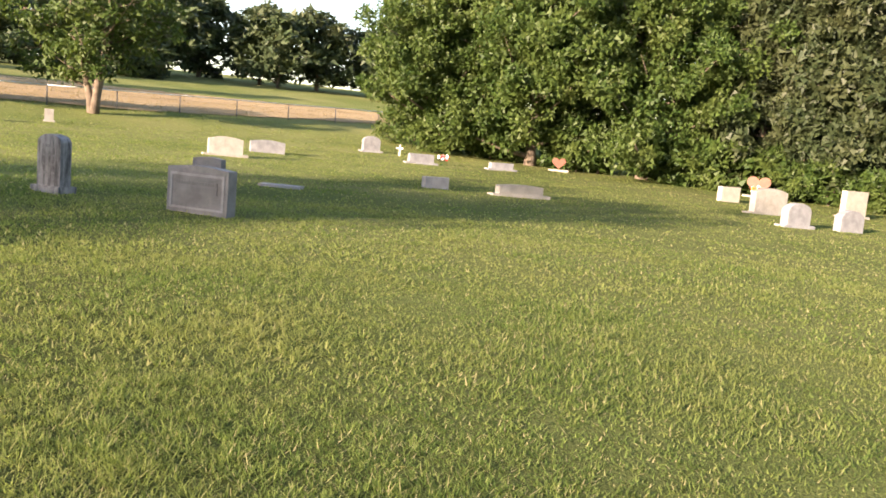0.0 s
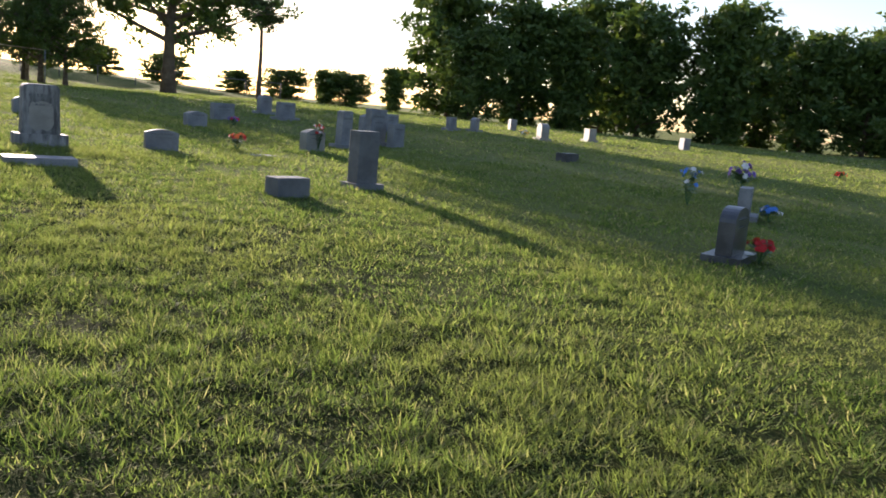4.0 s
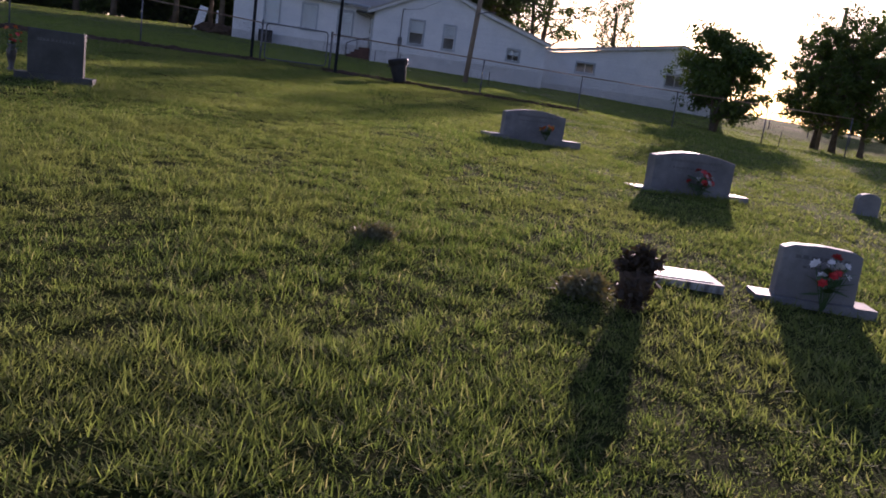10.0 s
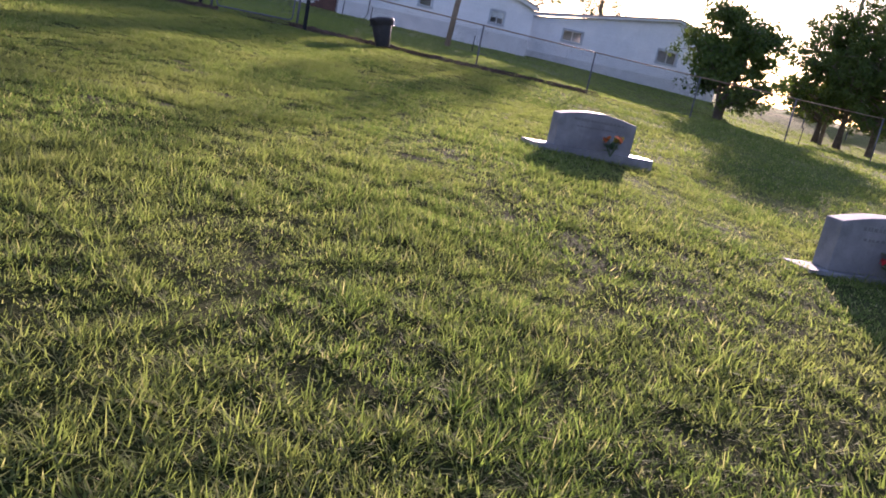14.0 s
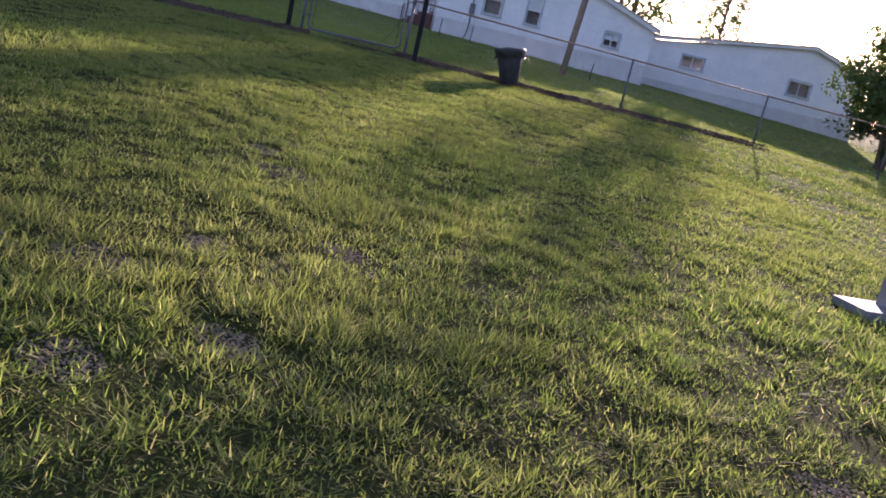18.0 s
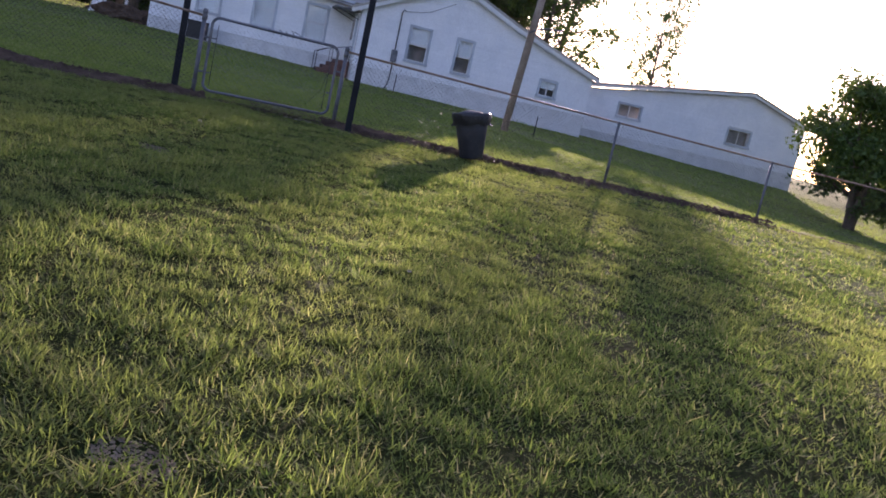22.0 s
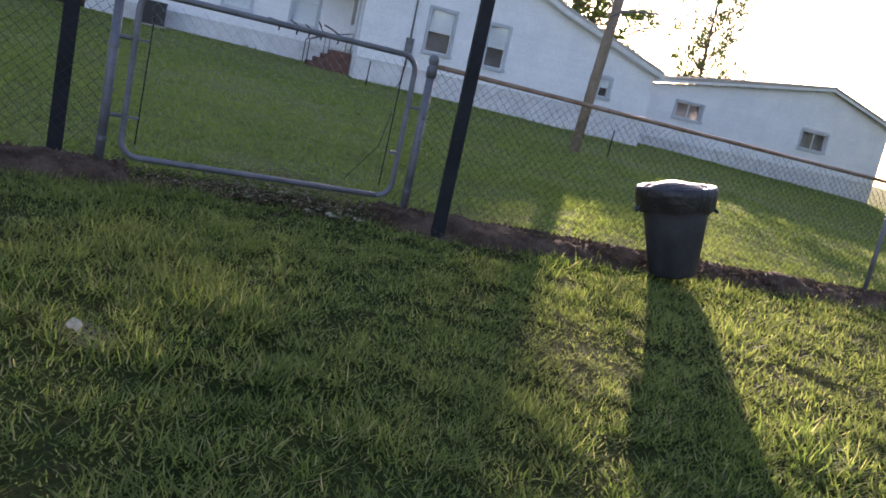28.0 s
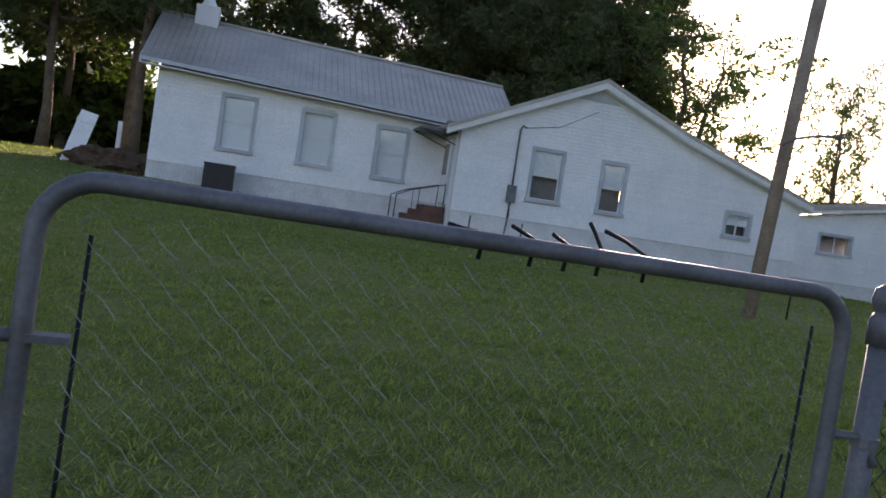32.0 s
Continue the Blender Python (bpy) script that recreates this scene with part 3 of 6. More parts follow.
# gabled wing that stands forward
GW_TOP = [(12.2, 6.15), (17.05, 8.35), (20.6, 6.98), (25.7, 5.45)]
GW_WIN = [(14.92, 15.96, 4.0, 5.72), (17.55, 18.4, 3.95, 5.66), (22.65, 23.6, 3.8, 4.6)]
gw = part("wall", wall_mesh(GW_TOP, 1.5, GW_WIN, 0.0, 0.2), M_FOUND, house, "white-painted block foundation wall")
siding(gw, GW_TOP, 3.2, GW_WIN, 0.0)
for w in GW_WIN[:2]:
    window(house, *w, 0.0, 0.52)
window(house, *GW_WIN[2], 0.0, 0.5, "cols")
part("rake_board", extruded([(11.6, 5.72), (17.05, 8.2), (20.6, 6.8), (25.95, 5.15), (25.95, 5.38), (20.6, 7.06), (17.05, 8.48), (11.6, 5.96)], -0.42, -0.36), M_TRIM, house)
for x0, z0, x1, z1 in ((11.6, 6.0, 17.05, 8.52), (17.05, 8.52, 20.6, 7.1), (20.6, 7.1, 25.95, 5.42)):
    roof_sheet(house, "roof", ((x0, -0.45, z0), (x0, 12.0, z0), (x1, 12.0, z1), (x1, -0.45, z1)) if x0 < 17 else ((x1, 12.0, z1), (x1, -0.45, z1), (x0, -0.45, z0), (x0, 12.0, z0)))
part("soffit", extruded([(11.7, 5.76), (17.05, 8.2), (20.6, 6.8), (25.9, 5.15), (25.9, 5.12), (20.6, 6.77), (17.05, 8.17), (11.7, 5.73)], -0.36, 0.0), M_TRIM, house)
part("gable_vent", extruded([(16.2, 7.75), (17.9, 7.75), (17.05, 8.08)], -0.05, -0.02), M_GREYTRIM, house)
side = part("side_wall", slab(12.2, 12.4, 0.2, 2.4, 1.7, 6.05, 0), M_SIDING, house)
part("end_wall", slab(25.5, 25.7, 0.2, 12.0, 1.5, 5.4, 0), M_SIDING, house)
# side door with awning in the inner corner
hdoor = new("door")
hdoor.parent = house
part("door_frame", slab(12.12, 12.2, 0.75, 1.85, 3.35, 5.75, 0.01), M_GREYTRIM, hdoor)
part("door_leaf", slab(12.08, 12.14, 0.85, 1.75, 3.4, 5.65, 0.01), M_TRIM, hdoor)
# solid pane in the room's grey, the dim inside painted on the door
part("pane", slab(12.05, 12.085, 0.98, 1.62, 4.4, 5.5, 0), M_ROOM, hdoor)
awning = part("awning", slab(10.9, 12.2, 0.5, 2.3, 5.86, 5.93, 0.01), M_GALV, house, "thin metal awning over the side door")
rod("awning_brace", [(10.95, 0.55, 5.87), (12.18, 0.55, 5.45)], 0.02, M_BLACK, awning)
rod("awning_brace", [(10.95, 2.2, 5.87), (12.18, 2.2, 5.45)], 0.02, M_BLACK, awning)
# right-hand section
RS_TOP = [(25.7, 5.0), (28.3, 5.25), (38.8, 7.05), (43.6, 5.75)]
RS_WIN = [(29.7, 31.25, 3.85, 4.62), (37.8, 39.5, 3.72, 4.66)]
rs = part("wall", wall_mesh(RS_TOP, 0.3, RS_WIN, 4.0, 4.2), M_FOUND, house, "white-painted block foundation wall")
siding(rs, RS_TOP, 2.6, RS_WIN, 4.0, 0.14)
for w in RS_WIN:
    window(house, *w, 4.0, 0.0, "cols")
for x0, z0, x1, z1 in ((25.7, 5.15, 38.8, 7.22), (38.8, 7.22, 43.9, 5.85)):
    roof_sheet(house, "roof", ((x0, 3.6, z0), (x0, 15.0, z0), (x1, 15.0, z1), (x1, 3.6, z1)) if x0 < 30 else ((x1, 15.0, z1), (x1, 3.6, z1), (x0, 3.6, z0), (x0, 15.0, z0)))
part("rake_board", extruded([(25.7, 4.9), (38.8, 6.98), (43.9, 5.6), (43.9, 5.8), (38.8, 7.18), (25.7, 5.1)], 3.62, 3.68), M_TRIM, house)
part("end_wall", slab(43.4, 43.6, 4.2, 15.0, 1.2, 5.7, 0), M_SIDING, house)
part("back_wall", slab(12.4, 43.4, 14.6, 14.8, 1.5, 5.2, 0), M_SIDING, house)
# steeple
part("steeple_base", slab(2.5, 3.35, 5.2, 6.0, 8.5, 9.5, 0.02), M_TRIM, house)
bm = bmesh.new()
tube(bm, [(2.92, 5.6, 9.5), (2.92, 5.6, 9.75), (2.92, 5.6, 11.5)], [0.34, 0.2, 0.02], 8)
part("spire", bm, M_TRIM, house)
# electric service on the gable wall
rod("service_mast", [(14.25, -0.1, 3.2), (14.25, -0.1, 6.3), (14.32, -0.16, 6.45), (14.42, -0.2, 6.38)], 0.035, M_GALV, house)
part("meter_box", slab(14.1, 14.4, -0.2, -0.04, 3.75, 4.35, 0.02), M_GALV, house)
rod("service_wire", [(14.42, -0.2, 6.38), (15.6, -0.3, 6.6), (16.9, -0.4, 7.35)], 0.012, M_BLACK, house, 5)
rod("downpipe", [(14.25, -0.1, 3.2), (14.2, -0.12, 2.6), (14.0, -0.2, 2.2)], 0.03, M_GALV, house)


def things_at_house():
    # steps with a handrail
    x, y = hxy(11.4, 1.5)
    st = thing("steps", x, y, math.degrees(HDIR), None, "brick steps with a thin black handrail", "steps")
    st.scale = (HK, HK, HK)
    for k in range(4):
        part("step", slab(-0.9 + 0.0, 0.75, -0.75 + 0.28 * k * 0, 0.6, -0.4 if k == 0 else 0.2 * k, 0.2 * (k + 1), 0.012) if k == 0 else slab(-0.9 + 0.3 * k, 0.75, -0.75, 0.6, 0.2 * k, 0.2 * (k + 1), 0.012), M_BRICK, st)
    for yy in (-0.7, 0.55):
        rod("handrail", [(-1.0, yy, 0.0), (-1.0, yy, 1.0), (-0.5, yy, 1.25), (0.7, yy, 1.6), (0.7, yy, 0.8)], 0.022, M_BLACK, st)
        rod("baluster", [(-0.2, yy, 0.6), (-0.2, yy, 1.33)], 0.014, M_BLACK, st)
    # condenser by the wall
    x, y = hxy(4.35, 1.6)
    ac = thing("air_conditioner", x, y, math.degrees(HDIR), None, "dark square outdoor cooling unit beside the wall", "cooling unit")
    ac.scale = (HK, HK, HK)
    part("housing", slab(-0.5, 0.5, -0.45, 0.45, 0.04, 0.85, 0.03), M_BLACK, ac)
    part("lid", slab(-0.52, 0.52, -0.47, 0.47, 0.85, 0.92, 0.02), M_BLACK, ac)
    part("plinth", slab(-0.6, 0.6, -0.55, 0.55, -0.25, 0.04, 0.01), M_GRANL, ac)
    bm = bmesh.new()
    for k in range(12):
        box(bm, -0.46, 0.46, -0.462, -0.45, 0.1 + 0.06 * k, 0.13 + 0.06 * k)
    part("grille", bm, M_BLACK, ac)


things_at_house()

# heap and board beside the house
x, y = hxy(0.6, 3.2)
e = thing("brush_heap", x, y, math.degrees(HDIR), None, "low dark heap of brush beside the house", "heap")
bm = bmesh.new()
bmesh.ops.create_icosphere(bm, subdivisions=4, radius=1.0)
for v in bm.verts:
    n = 1 + 0.35 * noise.noise(v.co * 3) + 0.15 * noise.noise(v.co * 9)
    v.co = Vector((v.co.x * 1.3 * n, v.co.y * 0.8 * n, max(v.co.z, -0.2) * 0.55 * n))
part("mound", bm, M_MULCH, e)
x, y = hxy(-0.75, 3.0)
e = thing("white_board", x, y, math.degrees(HDIR), None, "white weathered board leaning beside a brush heap", "board")
e.rotation_euler = (radians(-14), radians(12), HDIR)
part("board", slab(-0.24, 0.24, -0.03, 0.03, -0.1, 1.55, 0.01), M_TRIM, e)
part("batten", slab(-0.26, 0.26, -0.055, -0.03, 1.2, 1.3, 0.006), M_TRIM, e)
x, y = hxy(0.55, 4.2)
e = thing("white_post", x, y, math.degrees(HDIR), None, "short white post behind the brush heap", "post")
part("shaft", slab(-0.06, 0.06, -0.06, 0.06, -0.2, 1.35, 0.01), M_TRIM, e)

# ---- fence, gate and posts ----
FDIR = radians(50.8)
FU, FN = Vector((math.cos(FDIR), math.sin(FDIR))), Vector((-math.sin(FDIR), math.cos(FDIR)))
FX, FY = -26.31, 31.065


def fxy(a, d=0.0):
    """World x, y of a point a metres along the fence line and d metres behind it."""
    return FX + FU.x * a + FN.x * d, FY + FU.y * a + FN.y * d


def fence_post(a, top, cap=False, r=0.03, d=0.0, base=None, lean=0.0):
    x, y = fxy(a, d)
    z = gz(x, y) if base is None else base
    p = thing("fence_post", x, y, math.degrees(FDIR), z, "galvanised round steel fence post" + (" with a ball cap" if cap else ""), "fence post", "chain-link fence posts")
    h = top - z
    rod("shaft", [(0, 0, -0.15), (lean * h, 0, h)], r, M_GALV, p, 12)
    if cap:
        bm = lathe([(r * 1.25, h - 0.1), (r * 1.25, h - 0.02), (r * 0.8, h), (r * 1.1, h + 0.015), (r * 1.3, h + 0.04), (r * 1.1, h + 0.075), (r * 0.5, h + 0.09)], 14)
        part("ball_cap", bm, M_GALV, p, smooth=True)
        for zz in (0.25, 0.62, 0.95):
            part("clamp", lathe([(r * 1.18, zz), (r * 1.18, zz + 0.03)], 12), M_GALV, p)
    else:
        part("cap", lathe([(r * 1.15, h - 0.04), (r * 1.1, h + 0.01), (r * 0.5, h + 0.03)], 10), M_GALV, p)
    return p


def wire_mesh(bm, x0, x1, zb, zt, pitch=0.06, r=0.001, y=0.0, n=6, kink=0.006, thin=1.0):
    """Diagonal wires both ways over a bay; zb and zt give bottom and top height at x."""
    for sgn in (1, -1):
        c = -4.0
        while c < 10:
            # the wire runs z = zlow + sgn * (x - xs)
            pts = []
            xs = np.linspace(x0, x1, 60)
            zz = sgn * (xs - (x0 if sgn > 0 else x1)) + c
            ok = [(x, z) for x, z in zip(xs, zz) if zb(x) <= z <= zt(x)]
            if len(ok) > 1:
                (xa, za), (xb, zc) = ok[0], ok[-1]
                line = [(xa + (xb - xa) * k / n, y + 0.004 * sgn + 0.004 * math.sin(k * 2.1 + c * 9), za + (zc - za) * k / n + (kink * (-1) ** k if n > 6 else 0.006 * math.sin(k * 1.7 + c * 23))) for k in range(n + 1)]
                tube(bm, line, r * (thin if sgn > 0 else 1.0), 3, False)
            c += pitch * 1.414
    return bm


def fence_bay(a0, a1, z0, z1, b0, b1, d=0.0):
    """A bay of chain-link: a top rail from z0 to z1, wires down to b0, b1."""
    x, y = fxy(a0, d)
    f = thing("chain_link_fence", x, y, math.degrees(FDIR), 0.0, "rusty top rail with woven wire mesh below", "fence", "chain-link fence bays")
    L = a1 - a0
    rod("top_rail", [(0, 0, z0), (L, 0, z1)], 0.021, M_RUST, f, 10)
    zb, zt = (lambda x: b0 + (b1 - b0) * x / L), (lambda x: z0 + (z1 - z0) * x / L)
    part("wire_mesh", wire_mesh(bmesh.new(), 0, L, zb, zt, 0.06, 0.0019), M_WIRE, f)


fence_post(4.96, 2.73, True, 0.036)
fence_post(7.46, 2.66, True, 0.036)
for a, top in ((13.39, 2.54), (17.6, 2.46), (22.0, 2.40), (26.5, 2.36), (31.0, 2.33), (0.9, 2.93), (-3.2, 3.16), (-7.4, 3.38)):
    fence_post(a, top, False, 0.027)
fence_bay(7.5, 13.39, 2.66, 2.54, 1.42, 1.15)
fence_bay(13.39, 17.6, 2.54, 2.46, 1.15, 1.05)
fence_bay(17.6, 22.0, 2.46, 2.40, 1.05, 1.0)
fence_bay(22.0, 31.0, 2.40, 2.33, 1.0, 0.95)
fence_bay(0.9, 4.92, 2.92, 2.70, 1.68, 1.5)
fence_bay(-3.2, 0.9, 3.14, 2.92, 1.9, 1.68)
fence_bay(-7.4, -3.2, 3.36, 3.14, 2.1, 1.9)

# gate
G0, G1, GB0, GB1, GT0, GT1 = 5.10, 7.31, 1.48, 1.485, 2.715, 2.70
x, y = fxy(0)
gate = thing("gate", x, y, math.degrees(FDIR), 0.0, "closed galvanised tube gate with sagging wire mesh", "gate")
R, pts = 0.13, []
for cx, cz, a0 in ((G1 - R, GB1 + R, -90), (G1 - R, GT1 - R, 0), (G0 + R, GT0 - R, 90), (G0 + R, GB0 + R, 180)):
    pts += [(cx + R * math.cos(radians(a0 + 15 * k)), 0, cz + R * math.sin(radians(a0 + 15 * k))) for k in range(7)]
rod("gate_frame", pts + [pts[0]], 0.024, M_GALV, gate, 12)
# wires of one direction thinned, to look as if they catch no sun
part("wire_mesh", wire_mesh(bmesh.new(), G0 + 0.09, G1 - 0.1, lambda x: GB0 + 0.05, lambda x: GT0 - 0.03 - 0.03 * x / 7, 0.06, 0.0012, n=30, kink=0.004, thin=0.45), M_GATEWIRE, gate)
for xx in (G0 + 0.1, G1 - 0.11):
    rod("tension_bar", [(xx, 0.02, GB0 + 0.08), (xx + 0.012, 0.02, GT0 - 0.12)], 0.0055, M_POLE, gate, 6)
for zz in (1.78, 2.36):
    rod("hinge", [(4.96, 0, zz), (G0, 0, zz)], 0.016, M_GALV, gate, 8)
    part("clamp", slab(G0 + 0.01, G0 + 0.10, -0.026, 0.026, zz - 0.009, zz + 0.009, 0.003), M_GALV, gate)
rod("latch", [(G1, 0, 2.28), (7.46, 0, 2.28), (7.46, -0.05, 2.2)], 0.014, M_GALV, gate, 8)
part("clamp", slab(G1 - 0.08, G1 - 0.01, -0.028, 0.028, 1.86, 1.885, 0.004), M_GALV, gate)
rng = random.Random(5)
for f, dx, dz in ((0.465, -0.09, 0.03), (0.53, -0.06, 0.05), (0.575, -0.04, 0.045), (0.62, -0.035, 0.09), (0.685, -0.13, 0.075)):
    xx, zz = G0 + f * (G1 - G0), GT0 + (GT1 - GT0) * f
    rod("loose_wire_end", [(xx, 0.02, zz - 0.05), (xx + 0.01, 0.025, zz + 0.02), (xx + dx * 0.5, 0.03, zz + dz * 0.75), (xx + dx, 0.03, zz + dz)], 0.006, M_POLE, gate, 6)
rod("loose_wire_end", [(G1 - 0.12, 0.03, 2.2), (G1 - 0.18, 0.03, 1.9), (G1 - 0.42, 0.04, 1.58)], 0.004, M_POLE, gate, 5)


def tall_post(x, y, top, r, material, name, label, lean=(0, 0), square=0.0):
    p = thing(name, x, y, square, None, label, "post")
    h = top - gz(x, y)
    if square:
        part("shaft", slab(-r, r, -r * 0.4, r * 0.4, -0.3, h, 0.006), material, p)
        part("end_cap", slab(-r - 0.004, r + 0.004, -r * 0.4 - 0.004, r * 0.4 + 0.004, h, h + 0.012, 0.003), material, p)
        return
    rod("shaft", [(0, 0, -0.3), (lean[0] * h * 0.5, lean[1] * h * 0.5, h * 0.5), (lean[0] * h, lean[1] * h, h)], r, material, p, 12)
    part("end_cap", lathe([(r * 1.03, h - 0.03), (r * 1.02, h + 0.005), (r * 0.4, h + 0.012)], 12), material, p).location = (lean[0] * h, lean[1] * h, 0)


tall_post(-23.39, 34.685, 5.2, 0.054, M_POLE, "steel_post", "tall dark square steel post beside the gate", square=50.8)
tall_post(-21.14, 36.70, 5.0, 0.054, M_POLE, "steel_post", "tall dark square steel post beside the gate", square=50.8)
tall_post(-24.97, 50.9, 8.4, 0.13, M_WOOD, "utility_pole", "weathered round timber utility pole in the yard", (0.052, 0.033))
tall_post(-10.2, 67.0, 8.8, 0.11, M_WOOD, "utility_pole", "thin timber pole standing among bushes beyond the stones")
arm = thing("pole_arm", -24.97, 50.9, 0, None, "thin curved metal arm on the utility pole", "lamp arm")
h = 5.1 - gz(-24.97, 50.9)
rod("tube", [(0.12, 0, h), (0.35, 0.03, h + 0.16), (0.7, 0.08, h + 0.24), (1.25, 0.15, h + 0.26)], 0.028, M_GALV, arm)
# low stakes in the yard and on the lawn
for x, y in (hxy(12.3, -2.5), hxy(14.2, -2.0), hxy(19.4, -9.0), (-9.4, 54.1)):
    p = thing("stake", x, y, 0, None, "thin dark metal stake in the grass", "stake", "yard stakes")
    rod("shaft", [(0, 0, -0.1), (0.02, 0, 0.75)], 0.02, M_POLE, p, 6)

# dustbin
bx, by = -19.50, 38.46
dustbin = thing("trash_can", bx, by, 20, gz(bx, by) + 0.08, "dark grey plastic trash can with black bag over its rim", "trash can")
part("body", lathe([(0.205, 0.0), (0.22, 0.02), (0.305, 0.64), (0.315, 0.75), (0.29, 0.75), (0.20, 0.08)], 24), M_BIN, dustbin, smooth=True)
part("rim", lathe([(0.31, 0.72), (0.345, 0.725), (0.36, 0.75), (0.36, 0.81), (0.335, 0.83), (0.305, 0.815)], 24), M_BIN, dustbin, smooth=True)
for s in (-1, 1):
    rod("side_handle", [(s * 0.30, -0.06, 0.68), (s * 0.365, -0.06, 0.61), (s * 0.365, 0.06, 0.61), (s * 0.30, 0.06, 0.68)], 0.016, M_BIN, dustbin)
bm = bmesh.new()
bmesh.ops.create_icosphere(bm, subdivisions=4, radius=0.275)
for v in bm.verts:
    n = noise.noise(v.co * 4) * 0.06 + noise.noise(v.co * 13) * 0.015
    v.co = Vector((v.co.x * (1 + n), v.co.y * (1 + n) + 0.03, 0.785 + max(v.co.z, -0.05) * (0.36 + 1.8 * n)))
part("bin_bag", bm, M_BAG, dustbin, "crumpled black plastic bag", True)
bm, rows = bmesh.new(), []
for j, (r, z) in enumerate(((0.305, 0.82), (0.35, 0.842), (0.37, 0.82), (0.368, 0.76), (0.354, 0.69), (0.336, 0.61))):
    ring = []
    for k in range(40):
        a = math.tau * k / 40
        f = noise.noise((math.cos(a) * 4, math.sin(a) * 4, j * 0.5)) * 0.018 * j * 0.5
        d = 0.06 * noise.noise((math.cos(a) * 2, math.sin(a) * 2, 3)) if j == 5 else 0
        ring.append(bm.verts.new(((r + f) * math.cos(a), (r + f) * math.sin(a), z + d)))
    rows.append(ring)
for p, q in zip(rows, rows[1:]):
    for k in range(40):
        bm.faces.new((p[k], p[(k + 1) % 40], q[(k + 1) % 40], q[k]))
part("bag_skirt", bm, M_BAG, dustbin, "black bag folded down over the rim", True)


# it leans on the slope of the ridge
dustbin.matrix_world = Matrix.Translation((bx, by, gz(bx, by) + 0.08)) @ Matrix.Rotation(radians(12), 4, Vector((0.44, -0.9, 0))) @ Matrix.Rotation(radians(20), 4, "Z")


# ---- trees ----
def leaf_cloud(centres, radii, per, size, seed, droop=0.0, long=1.6, tri=False):
    """Leaf sprays: small bent leaves scattered in clumps about the centres."""
    rs = np.random.RandomState(seed)
    n = len(centres) * per
    c = np.repeat(np.asarray(centres, float), per, 0)
    r = np.repeat(np.asarray(radii, float), per)[:, None]
    d = rs.normal(size=(n, 3))
    d /= np.linalg.norm(d, axis=1)[:, None]
    p = c + d * r * (rs.rand(n, 1) ** 0.45) * np.array([1, 1, 0.75])
    a = rs.normal(size=(n, 3)) + d * 0.6 - np.array([0, 0, droop])
    a /= np.linalg.norm(a, axis=1)[:, None]
    b = np.cross(a, rs.normal(size=(n, 3)))
    b /= np.linalg.norm(b, axis=1)[:, None]
    s = size * (0.55 + 0.9 * rs.rand(n, 1))
    a, b = a * s * long, b * s * 0.5
    nrm = np.cross(a, b) * 0.5
    if tri:
        return np.stack([p - b, p + b, p + a], 1).reshape(-1, 3), np.arange(n * 3).reshape(-1, 3)
    v = np.stack([p, p + a * 0.5 + b + nrm, p + a, p + a * 0.5 - b + nrm], 1).reshape(-1, 3)
    i = np.arange(n)[:, None] * 4
    t = np.concatenate([i + [0, 1, 2], i + [0, 2, 3]], 1).reshape(-1, 3)
    return v, t


